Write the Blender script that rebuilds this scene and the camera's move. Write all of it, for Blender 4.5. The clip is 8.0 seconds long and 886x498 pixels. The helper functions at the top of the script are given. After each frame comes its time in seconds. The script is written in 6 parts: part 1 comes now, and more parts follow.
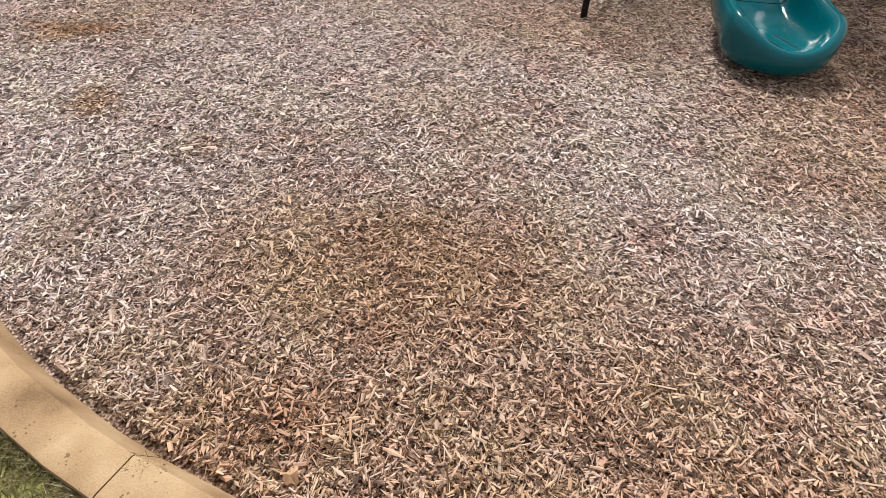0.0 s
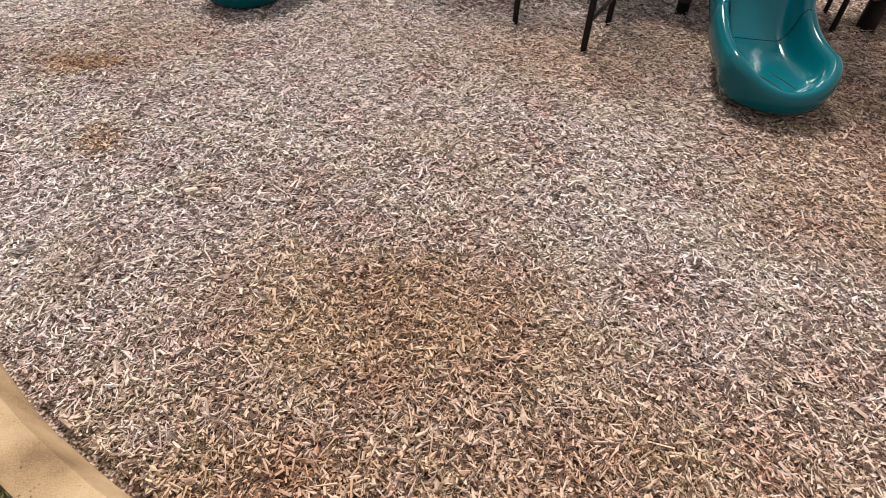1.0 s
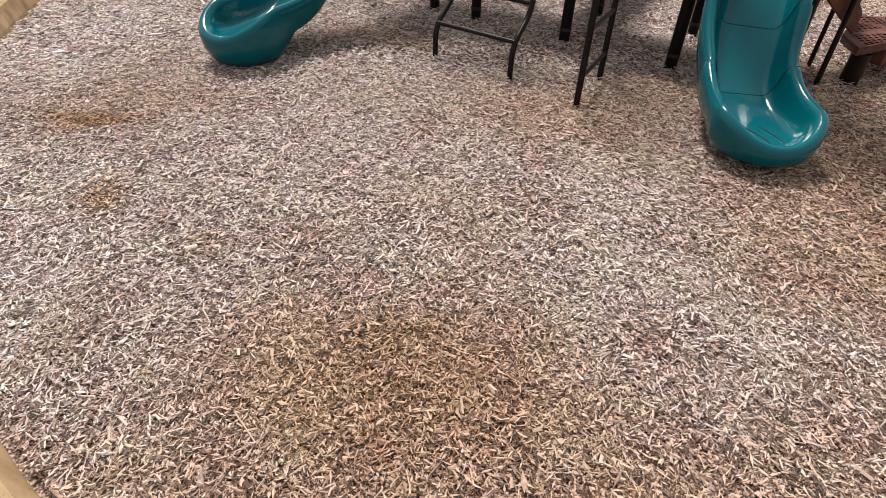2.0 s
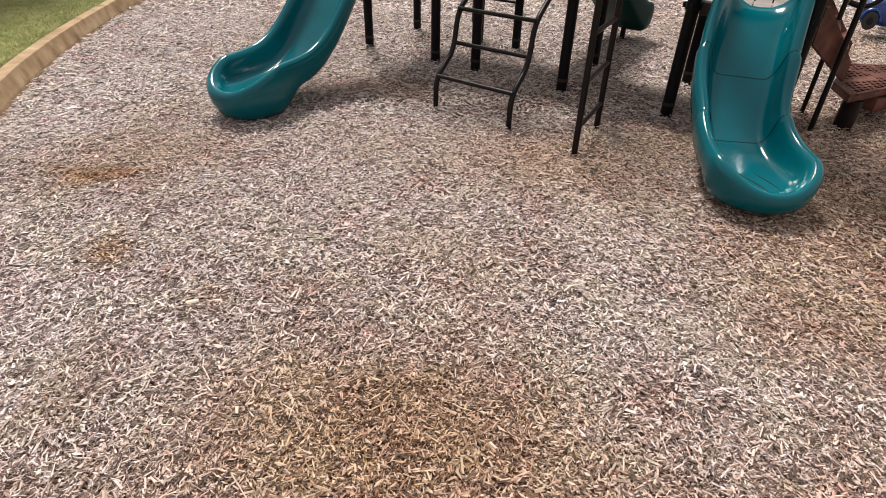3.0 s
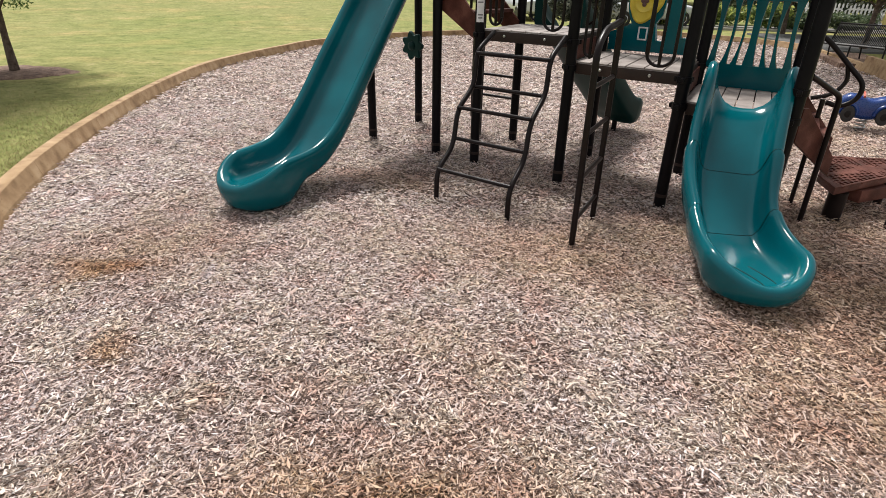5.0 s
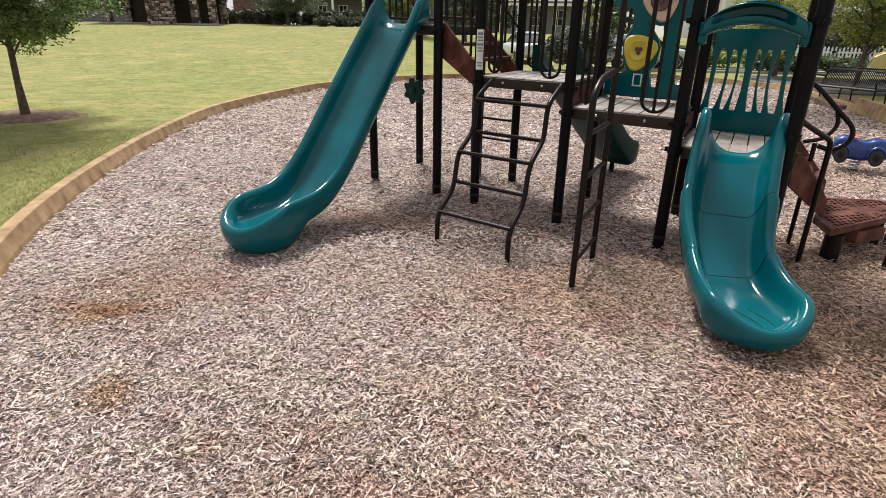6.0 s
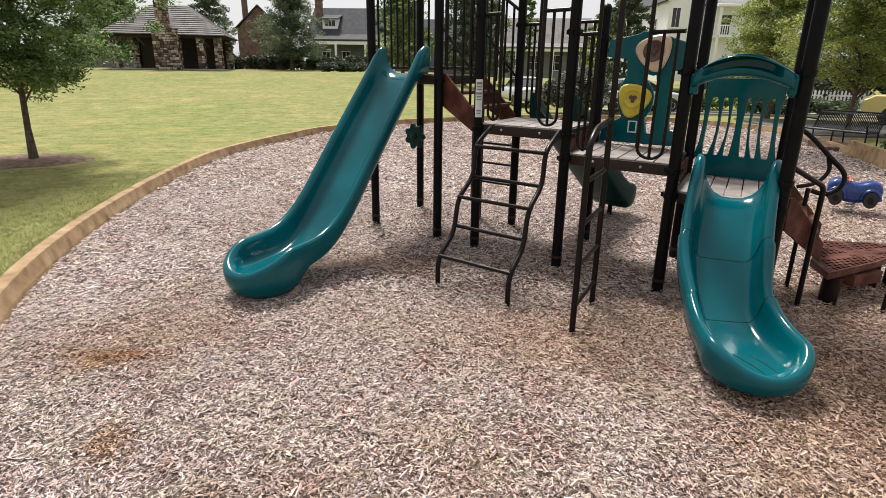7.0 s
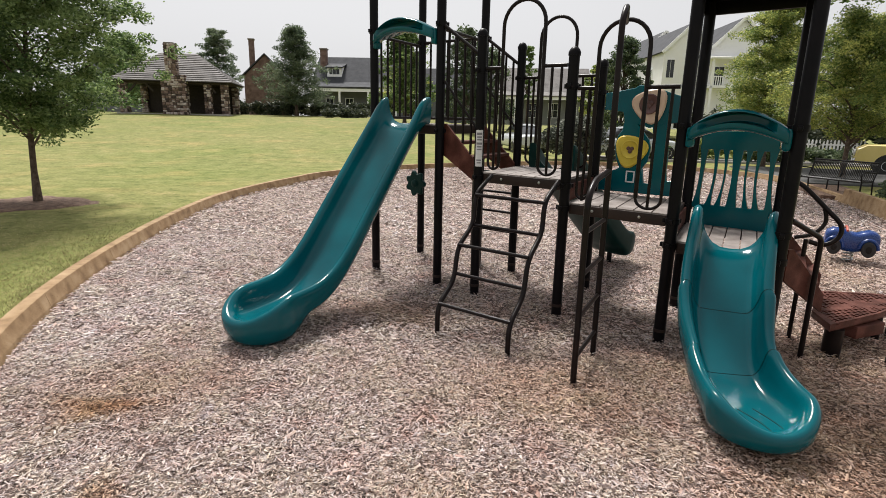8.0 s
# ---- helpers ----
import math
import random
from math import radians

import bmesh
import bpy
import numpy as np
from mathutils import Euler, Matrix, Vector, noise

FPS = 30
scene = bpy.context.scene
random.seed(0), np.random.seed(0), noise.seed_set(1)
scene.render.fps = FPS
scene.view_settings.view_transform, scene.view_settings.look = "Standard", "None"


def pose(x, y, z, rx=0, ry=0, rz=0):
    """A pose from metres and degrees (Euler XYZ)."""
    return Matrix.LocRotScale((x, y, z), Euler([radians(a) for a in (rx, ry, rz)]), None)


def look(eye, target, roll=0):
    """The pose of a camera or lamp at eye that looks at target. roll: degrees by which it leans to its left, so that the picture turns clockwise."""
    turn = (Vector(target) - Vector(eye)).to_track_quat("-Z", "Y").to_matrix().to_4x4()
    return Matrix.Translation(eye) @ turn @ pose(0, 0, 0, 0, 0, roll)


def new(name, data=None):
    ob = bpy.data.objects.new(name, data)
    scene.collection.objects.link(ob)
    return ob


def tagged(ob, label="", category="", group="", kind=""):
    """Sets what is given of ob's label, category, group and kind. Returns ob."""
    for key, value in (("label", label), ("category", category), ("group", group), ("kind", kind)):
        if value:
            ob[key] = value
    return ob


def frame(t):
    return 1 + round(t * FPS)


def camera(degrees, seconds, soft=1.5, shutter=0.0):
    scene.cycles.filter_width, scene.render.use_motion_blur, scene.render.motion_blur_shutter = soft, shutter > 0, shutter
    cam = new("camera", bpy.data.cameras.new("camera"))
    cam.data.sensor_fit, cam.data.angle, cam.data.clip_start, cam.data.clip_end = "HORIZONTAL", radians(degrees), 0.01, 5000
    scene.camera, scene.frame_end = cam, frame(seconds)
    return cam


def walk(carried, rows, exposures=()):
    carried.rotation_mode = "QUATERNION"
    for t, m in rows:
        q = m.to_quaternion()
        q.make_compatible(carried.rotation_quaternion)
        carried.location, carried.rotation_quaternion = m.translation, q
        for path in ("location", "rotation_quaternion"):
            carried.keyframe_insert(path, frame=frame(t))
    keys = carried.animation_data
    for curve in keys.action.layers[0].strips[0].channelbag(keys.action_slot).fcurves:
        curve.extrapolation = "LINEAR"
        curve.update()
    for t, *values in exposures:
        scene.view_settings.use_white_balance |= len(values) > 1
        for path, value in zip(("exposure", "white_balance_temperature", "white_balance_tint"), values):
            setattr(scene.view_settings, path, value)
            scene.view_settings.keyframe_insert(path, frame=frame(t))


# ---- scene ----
cam = camera(78.47, 8.0, soft=0.6)
# seconds, eye, target, roll
PATH = [
    (0, (0.0114, -0.2480, 1.2758), (0.0675, 2.6549, -1.4756), 2.29),
    (0.5, (0.0115, -0.2061, 1.3377), (0.0599, 2.6821, -1.4292), 2.28),
    (1, (0.0033, -0.1732, 1.3887), (0.0598, 2.7728, -1.3164), 2.65),
    (1.5, (-0.0039, -0.1554, 1.4206), (0.0646, 2.8840, -1.1789), 2.68),
    (3, (0.0213, -0.1252, 1.4927), (0.0411, 3.1899, -0.7456), 1.25),
    (3.5, (0.0216, -0.1206, 1.5181), (0.0351, 3.2632, -0.6149), 1.12),
    (4, (0.0144, -0.1192, 1.5415), (0.0318, 3.3430, -0.4617), 1.08),
    (4.5, (0.0136, -0.1136, 1.5675), (0.0279, 3.4188, -0.3091), 1.15),
    (6, (0.0123, -0.1293, 1.6388), (0.0144, 3.5774, 0.1353), 0.94),
    (6.5, (0.0134, -0.1431, 1.6619), (0.0089, 3.6132, 0.2870), 0.85),
    (7, (0.0114, -0.1508, 1.6902), (0.0057, 3.6540, 0.4560), 0.77),
    (7.5, (0.0057, -0.1420, 1.7170), (-0.0006, 3.7072, 0.6290), 1.10),
    (8, (0.0082, -0.1436, 1.7309), (-0.0005, 3.7467, 0.8008), 1.18),
]
# the picture brightens a little on the way up and darkens again as the sky comes in
walk(cam, [(t, look(eye, target, roll)) for t, eye, target, roll in PATH],
     exposures=[(0, 0.72), (1.5, 0.75), (3, 0.79), (4.5, 0.82), (6.5, 0.88), (7.2, 0.86), (8, 0.76)])

# ---- light ----
world = bpy.data.worlds.new("world")
scene.world = world
world.use_nodes = True
wn, wl = world.node_tree.nodes, world.node_tree.links
wn.clear()
SUN_ELEV, SUN_AZ = 58.0, -14.0   # degrees above the horizon; degrees from +y towards +x
sky = wn.new("ShaderNodeTexSky")
sky.sky_type = "NISHITA"
sky.sun_disc = False
sky.sun_elevation, sky.sun_rotation = radians(SUN_ELEV), radians(SUN_AZ)
sky.air_density, sky.dust_density, sky.ozone_density = 1.0, 3.0, 1.0
veil = wn.new("ShaderNodeHueSaturation")          # a thin even cloud cover takes the blue out of the sky
veil.inputs["Saturation"].default_value = 0.10
cloud = wn.new("ShaderNodeMix")
cloud.data_type = "RGBA"
cloud.inputs["Factor"].default_value = 0.55
cloud.inputs["B"].default_value = (8.0, 7.95, 8.15, 1)
back = wn.new("ShaderNodeBackground")
back.inputs["Strength"].default_value = 0.064
wout = wn.new("ShaderNodeOutputWorld")
wl.new(sky.outputs["Color"], veil.inputs["Color"])
wl.new(veil.outputs["Color"], cloud.inputs["A"])
wl.new(cloud.outputs["Result"], back.inputs["Color"])
wl.new(back.outputs["Background"], wout.inputs["Surface"])
lamp = bpy.data.lights.new("sun", "SUN")
lamp.energy, lamp.angle, lamp.color = 3.35, radians(12), (1.0, 0.965, 0.92)
sun = new("sun", lamp)
_az, _el = radians(SUN_AZ), radians(SUN_ELEV)
sun.matrix_world = look((math.sin(_az) * math.cos(_el) * 40, math.cos(_az) * math.cos(_el) * 40, math.sin(_el) * 40), (0, 0, 0))


# ---- materials ----
def material(name, colors, scale=8.0, rough=0.6, metal=0.0, bump=0.0, bump_scale=60.0, fine=0.35, island=0.0, per_object=0.0,
             coat=0.0, spec=0.5, stops=None, rough_var=0.08, translucent=0.0, coarse=1.0):
    """Colours blended by two scales of noise, by the piece (island or object) and with fine relief."""
    m = bpy.data.materials.new(name)
    m.use_nodes = True
    n, l = m.node_tree.nodes, m.node_tree.links
    b = n["Principled BSDF"]
    tc = n.new("ShaderNodeNewGeometry")
    na = n.new("ShaderNodeTexNoise")
    na.inputs["Scale"].default_value, na.inputs["Detail"].default_value = scale, 6.0
    nb = n.new("ShaderNodeTexNoise")
    nb.inputs["Scale"].default_value, nb.inputs["Detail"].default_value = bump_scale, 4.0
    l.new(tc.outputs["Position"], na.inputs["Vector"])
    l.new(tc.outputs["Position"], nb.inputs["Vector"])
    mix = n.new("ShaderNodeMath")
    mix.operation = "MULTIPLY_ADD"
    mix.inputs[1].default_value = fine
    l.new(nb.outputs["Fac"], mix.inputs[0])
    wide = n.new("ShaderNodeMapRange")
    wide.inputs["To Min"].default_value, wide.inputs["To Max"].default_value = 0.5 - 0.5 * coarse, 0.5 + 0.5 * coarse
    l.new(na.outputs["Fac"], wide.inputs["Value"])
    l.new(wide.outputs["Result"], mix.inputs[2])
    off = n.new("ShaderNodeMath")
    off.operation = "SUBTRACT"
    off.inputs[1].default_value = fine * 0.5
    l.new(mix.outputs[0], off.inputs[0])
    fac = off.outputs[0]
    if island or per_object:
        rnd = tc.outputs["Random Per Island"] if island else n.new("ShaderNodeObjectInfo").outputs["Random"]
        k = island or per_object
        ma = n.new("ShaderNodeMath")
        ma.operation = "MULTIPLY_ADD"
        ma.inputs[1].default_value, ma.inputs[2].default_value = k, -0.5 * k
        l.new(rnd, ma.inputs[0])
        ad = n.new("ShaderNodeMath")
        ad.operation = "ADD"
        l.new(ma.outputs[0], ad.inputs[0])
        l.new(fac, ad.inputs[1])
        fac = ad.outputs[0]
    ramp = n.new("ShaderNodeValToRGB")
    el = ramp.color_ramp.elements
    stops = stops or [0.3 + 0.4 * i / max(1, len(colors) - 1) for i in range(len(colors))]
    while len(el) < len(colors):
        el.new(0.5)
    for e, c, s in zip(el, colors, stops):
        e.position = s
    for i, (c, s) in enumerate(zip(colors, stops)):
        el[i].position, el[i].color = s, (*c, 1)
    l.new(fac, ramp.inputs["Fac"])
    l.new(ramp.outputs["Color"], b.inputs["Base Color"])
    b.inputs["Metallic"].default_value = metal
    b.inputs["Specular IOR Level"].default_value = spec
    b.inputs["Coat Weight"].default_value = coat
    b.inputs["Coat Roughness"].default_value = 0.12
    rr = n.new("ShaderNodeMapRange")
    rr.inputs["To Min"].default_value, rr.inputs["To Max"].default_value = max(0.02, rough - rough_var), min(1, rough + rough_var)
    l.new(nb.outputs["Fac"], rr.inputs["Value"])
    l.new(rr.outputs["Result"], b.inputs["Roughness"])
    if bump:
        bp = n.new("ShaderNodeBump")
        bp.inputs["Strength"].default_value, bp.inputs["Distance"].default_value = bump, 0.01
        l.new(nb.outputs["Fac"], bp.inputs["Height"])
        l.new(bp.outputs["Normal"], b.inputs["Normal"])
    if translucent:
        tr = n.new("ShaderNodeBsdfTranslucent")
        l.new(ramp.outputs["Color"], tr.inputs["Color"])
        mx = n.new("ShaderNodeMixShader")
        mx.inputs["Fac"].default_value = translucent
        l.new(b.outputs["BSDF"], mx.inputs[1])
        l.new(tr.outputs["BSDF"], mx.inputs[2])
        l.new(mx.outputs["Shader"], n["Material Output"].inputs["Surface"])
    return m


def mulch_material(name, colors, stops, earth, island, rough=0.85, bump=0.0, earth_max=0.8, fine=0.5, grain=90.0):
    """Wood chips: the hue goes by the chip, and patches of brown earthy fines, some with painted shade, show between
    greyed ones.
    """
    m = material(name, colors, scale=3.0, rough=rough, bump=bump, bump_scale=grain, fine=fine, island=island, stops=stops, spec=0.25, coarse=0.4)
    n, l = m.node_tree.nodes, m.node_tree.links
    b = n["Principled BSDF"]
    ramp = [x for x in n if x.type == "VALTORGB"][0]
    geo = [x for x in n if x.type == "NEW_GEOMETRY"][0]

    def spot(x, y, rx, ry, strength):
        """An uneven patch round a place on the ground."""
        sub = n.new("ShaderNodeVectorMath")
        sub.operation = "SUBTRACT"
        sub.inputs[1].default_value = (x, y, 0)
        l.new(wob.outputs[0], sub.inputs[0])
        sc = n.new("ShaderNodeVectorMath")
        sc.operation = "MULTIPLY"
        sc.inputs[1].default_value = (1 / rx, 1 / ry, 0)
        l.new(sub.outputs[0], sc.inputs[0])
        ln = n.new("ShaderNodeVectorMath")
        ln.operation = "LENGTH"
        l.new(sc.outputs[0], ln.inputs[0])
        mr = n.new("ShaderNodeMapRange")
        mr.interpolation_type = "SMOOTHSTEP"
        mr.inputs["From Min"].default_value, mr.inputs["From Max"].default_value = 1.15, 0.1
        mr.inputs["To Min"].default_value, mr.inputs["To Max"].default_value = 0, strength
        l.new(ln.outputs["Value"], mr.inputs["Value"])
        return mr.outputs["Result"]

    nz = n.new("ShaderNodeTexNoise")
    nz.inputs["Scale"].default_value, nz.inputs["Detail"].default_value = 2.2, 5.0
    l.new(geo.outputs["Position"], nz.inputs["Vector"])
    cen = n.new("ShaderNodeVectorMath")
    cen.operation = "SUBTRACT"
    cen.inputs[1].default_value = (0.5, 0.5, 0.5)
    l.new(nz.outputs["Color"], cen.inputs[0])
    wob = n.new("ShaderNodeVectorMath")
    wob.operation = "MULTIPLY_ADD"
    wob.inputs[1].default_value = (0.7, 0.7, 0)
    l.new(cen.outputs[0], wob.inputs[0])
    l.new(geo.outputs["Position"], wob.inputs[2])
    total = None
    for s in EARTH_SHADE_SPOTS:
        o = spot(*s)
        if total is None:
            total = o
        else:
            mx = n.new("ShaderNodeMath")
            mx.operation = "MAXIMUM"
            l.new(total, mx.inputs[0])
            l.new(o, mx.inputs[1])
            total = mx.outputs[0]
    wob2 = n.new("ShaderNodeVectorMath")
    wob2.operation = "MULTIPLY_ADD"
    wob2.inputs[1].default_value = (0.30, 0.30, 0)
    l.new(cen.outputs[0], wob2.inputs[0])
    l.new(geo.outputs["Position"], wob2.inputs[2])
    wob, scuff = wob2, None
    for sp in SCUFFS:
        o = spot(*sp)
        if scuff is None:
            scuff = o
        else:
            mx = n.new("ShaderNodeMath")
            mx.operation = "MAXIMUM"
            l.new(scuff, mx.inputs[0])
            l.new(o, mx.inputs[1])
            scuff = mx.outputs[0]
    pale = None
    for sp in BLEACHED:
        o = spot(*sp)
        if pale is None:
            pale = o
        else:
            mx = n.new("ShaderNodeMath")
            mx.operation = "MAXIMUM"
            l.new(pale, mx.inputs[0])
            l.new(o, mx.inputs[1])
            pale = mx.outputs[0]
    cap = n.new("ShaderNodeMath")
    cap.operation = "MULTIPLY"
    cap.inputs[1].default_value = earth_max
    l.new(total, cap.inputs[0])
    mixc = n.new("ShaderNodeMix")
    mixc.data_type = "RGBA"
    l.new(cap.outputs[0], mixc.inputs["Factor"])
    l.new(ramp.outputs["Color"], mixc.inputs["A"])
    tint = n.new("ShaderNodeMix")
    tint.data_type = "RGBA"
    tint.blend_type = "MULTIPLY"
    tint.inputs["Factor"].default_value = 1.0
    tint.inputs["B"].default_value = (*earth, 1)
    l.new(ramp.outputs["Color"], tint.inputs["A"])
    l.new(tint.outputs["Result"], mixc.inputs["B"])
    clay = n.new("ShaderNodeMix")
    clay.data_type = "RGBA"
    clay.blend_type = "MULTIPLY"
    clay.inputs["B"].default_value = (0.74, 0.575, 0.40, 1)
    l.new(scuff, clay.inputs["Factor"])
    l.new(mixc.outputs["Result"], clay.inputs["A"])
    grey = n.new("ShaderNodeMix")          # weathered stretches are paler and cooler
    grey.data_type = "RGBA"
    grey.blend_type = "MULTIPLY"
    grey.inputs["B"].default_value = (1.14, 1.18, 1.23, 1)
    l.new(pale, grey.inputs["Factor"])
    l.new(clay.outputs["Result"], grey.inputs["A"])
    # the bed drifts in hue from stretch to stretch: reddish, straw, weathered
    drift = n.new("ShaderNodeTexNoise")
    drift.inputs["Scale"].default_value, drift.inputs["Detail"].default_value, drift.inputs["Roughness"].default_value = 3.1, 4.0, 0.62
    l.new(geo.outputs["Position"], drift.inputs["Vector"])
    shade = n.new("ShaderNodeValToRGB")
    e = shade.color_ramp.elements
    e[0].position, e[0].color = 0.30, (0.99, 0.86, 0.83, 1)
    e[1].position, e[1].color = 0.72, (0.93, 1.0, 1.12, 1)
    for at_, col in ((0.42, (0.99, 0.965, 0.955, 1)), (0.50, (1.0, 1.0, 1.0, 1)), (0.58, (0.96, 0.99, 0.91, 1)), (0.64, (1.0, 1.0, 0.98, 1))):
        k = e.new(at_)
        k.color = col
    l.new(drift.outputs["Fac"], shade.inputs["Fac"])
    hues = n.new("ShaderNodeMix")
    hues.data_type, hues.blend_type = "RGBA", "MULTIPLY"
    hues.inputs["Factor"].default_value = 1.0
    l.new(grey.outputs["Result"], hues.inputs["A"])
    l.new(shade.outputs["Color"], hues.inputs["B"])
    last = hues.outputs["Result"]
    if island:
        # every chip has a slight hue of its own: red-brown, straw or weathered grey
        mu = n.new("ShaderNodeMath")
        mu.operation = "MULTIPLY"
        mu.inputs[1].default_value = 53.7
        fr = n.new("ShaderNodeMath")
        fr.operation = "FRACT"
        l.new(geo.outputs["Random Per Island"], mu.inputs[0])
        l.new(mu.outputs[0], fr.inputs[0])
        hue = n.new("ShaderNodeValToRGB")
        e = hue.color_ramp.elements
        e[0].position, e[0].color = 0.0, (0.98, 0.84, 0.77, 1)
        e[1].position, e[1].color = 1.0, (0.96, 1.0, 1.06, 1)
        for at_, col in ((0.14, (1.02, 0.94, 0.90, 1)), (0.40, (1.03, 1.0, 0.92, 1)), (0.62, (1.0, 1.0, 1.0, 1))):
            k = e.new(at_)
            k.color = col
        l.new(fr.outputs[0], hue.inputs["Fac"])
        own = n.new("ShaderNodeMix")
        own.data_type, own.blend_type = "RGBA", "MULTIPLY"
        own.inputs["Factor"].default_value = 1.0
        l.new(last, own.inputs["A"])
        l.new(hue.outputs["Color"], own.inputs["B"])
        last = own.outputs["Result"]
    l.new(last, b.inputs["Base Color"])
    return m


# patches of earth among the chips, some with shade painted in: x, y, half width, half depth, strength
SCUFFS = [(1.9, 1.9, 1.0, 0.9, 0.40), (2.6, 3.0, 0.9, 1.0, 0.35), (-0.10, 0.95, 0.85, 0.60, 0.36), (0.25, 0.55, 1.9, 0.75, 0.30), (-0.40, 0.42, 0.5, 0.26, 0.6), (0.15, 0.15, 0.6, 0.32, 0.6), (0.8, 0.15, 0.7, 0.45, 0.55), (-1.25, 1.15, 0.2, 0.3, 0.3), (-2.02, 2.80, 0.40, 0.15, 0.75), (-1.58, 1.95, 0.16, 0.12, 0.6), (-0.95, 1.65, 0.16, 0.12, 0.5), (-1.8, 3.1, 0.75, 0.5, 0.25), (-2.1, 3.9, 0.6, 0.4, 0.22), (-1.55, 2.02, 0.12, 0.08, 0.5), (0.15, 1.75, 0.25, 0.18, 0.25), (-0.55, 1.75, 0.3, 0.2, 0.3), (1.25, 1.85, 0.4, 0.25, 0.25), (-0.2, 4.35, 0.4, 0.25, 0.3)]
BLEACHED = [(-2.75, 4.4, 0.8, 1.5, 0.9), (-1.75, 1.55, 0.55, 0.8, 0.5), (-1.05, 0.75, 0.35, 0.45, 0.5), (-3.3, 7.0, 1.3, 2.2, 0.7), (-1.2, 9.5, 2.5, 2.0, 0.6), (1.5, 0.55, 0.5, 0.4, 0.4)]
EARTH_SHADE_SPOTS = [(0.9, 3.1, 1.3, 0.9, 0.75), (2.3, 1.4, 1.0, 0.9, 0.85), (1.6, 0.75, 0.8, 0.5, 0.4), (-0.1, 0.95, 1.1, 0.8, 0.85), (0.2, 0.35, 2.4, 0.75, 0.75), (-1.98, 2.78, 0.50, 0.22, 0.95), (-1.58, 1.95, 0.22, 0.16, 0.7), (-1.9, 3.1, 0.9, 0.75, 0.35), (1.55, 1.6, 0.7, 0.5, 0.5),
               # the next two also darken the right side in place of soft tree shade
               (4.3, 6.6, 2.3, 2.2, 0.55), (3.3, 3.7, 1.5, 1.3, 0.7), (2.9, 0.9, 1.2, 1.2, 0.6), (-0.5, 4.6, 0.8, 0.5, 0.6), (-0.2, 3.3, 1.2, 0.5, 0.25), (1.4, 2.6, 0.6, 0.5, 0.4), (0.15, 2.0, 0.8, 0.4, 0.35), (0.9, 4.4, 1.2, 0.8, 0.3), (2.3, 2.5, 1.3, 1.1, 0.75), (1.7, 3.4, 1.0, 0.7, 0.7)]
M_MULCH = mulch_material("mulch_fines", [(0.052, 0.034, 0.026), (0.17, 0.120, 0.098), (0.34, 0.27, 0.238), (0.58, 0.49, 0.445)], [0.30, 0.47, 0.61, 0.80], (0.86, 0.64, 0.44), 0, bump=0.8, fine=1.7, grain=120.0)
M_CHIP = mulch_material("wood_chip", [(0.095, 0.071, 0.064), (0.328, 0.258, 0.238), (0.510, 0.415, 0.390), (0.610, 0.514, 0.485), (0.69, 0.604, 0.577)],
                        [0.13, 0.30, 0.47, 0.68, 0.95], (0.79, 0.635, 0.47), 1.0, earth_max=0.9)
M_FINE = mulch_material("wood_splinter", [(0.12, 0.080, 0.066), (0.29, 0.212, 0.184), (0.43, 0.336, 0.299), (0.54, 0.44, 0.395)],
                        [0.12, 0.34, 0.6, 0.9], (0.82, 0.62, 0.36), 0.8, earth_max=0.95)
M_GRASS = material("lawn", [(0.121, 0.130, 0.042), (0.191, 0.195, 0.064), (0.245, 0.236, 0.088), (0.32, 0.272, 0.148)], scale=2.4, rough=0.9, bump=0.6, bump_scale=14, fine=1.1, stops=[0.18, 0.45, 0.66, 0.90], spec=0.12)


def patchy_lawn(m):
    """Lays straw-coloured and greener patches, and faint mowing streaks, over the lawn."""
    n, l = m.node_tree.nodes, m.node_tree.links
    b = n["Principled BSDF"]
    geo = [x for x in n if x.type == "NEW_GEOMETRY"][0]
    last = [x for x in n if x.type == "VALTORGB"][0].outputs["Color"]
    for scale, stretch, lo, hi, tint in ((0.55, (1, 1, 1), 0.50, 0.74, (1.45, 1.18, 1.35)), (0.16, (1, 1, 1), 0.46, 0.68, (0.80, 0.92, 0.74)), (1.1, (0.30, 1.2, 1), 0.52, 0.78, (0.88, 0.92, 0.86)), (5.5, (1, 1, 1), 0.52, 0.70, (0.66, 0.72, 0.62))):
        mp = n.new("ShaderNodeVectorMath")
        mp.operation = "MULTIPLY"
        mp.inputs[1].default_value = stretch
        l.new(geo.outputs["Position"], mp.inputs[0])
        nz = n.new("ShaderNodeTexNoise")
        nz.inputs["Scale"].default_value, nz.inputs["Detail"].default_value = scale, 5.0
        l.new(mp.outputs[0], nz.inputs["Vector"])
        mr = n.new("ShaderNodeMapRange")
        mr.inputs["From Min"].default_value, mr.inputs["From Max"].default_value = lo, hi
        l.new(nz.outputs["Fac"], mr.inputs["Value"])
        mx = n.new("ShaderNodeMix")
        mx.data_type, mx.blend_type = "RGBA", "MULTIPLY"
        mx.inputs["B"].default_value = (*tint, 1)
        l.new(mr.outputs["Result"], mx.inputs["Factor"])
        l.new(last, mx.inputs["A"])
        last = mx.outputs["Result"]
    l.new(last, b.inputs["Base Color"])


patchy_lawn(M_GRASS)
M_BLADE = material("grass_blade", [(0.11, 0.112, 0.042), (0.22, 0.20, 0.08), (0.46, 0.39, 0.235)], scale=2.5, rough=0.75, island=0.8, spec=0.12, translucent=0.3, stops=[0.2, 0.42, 0.66])


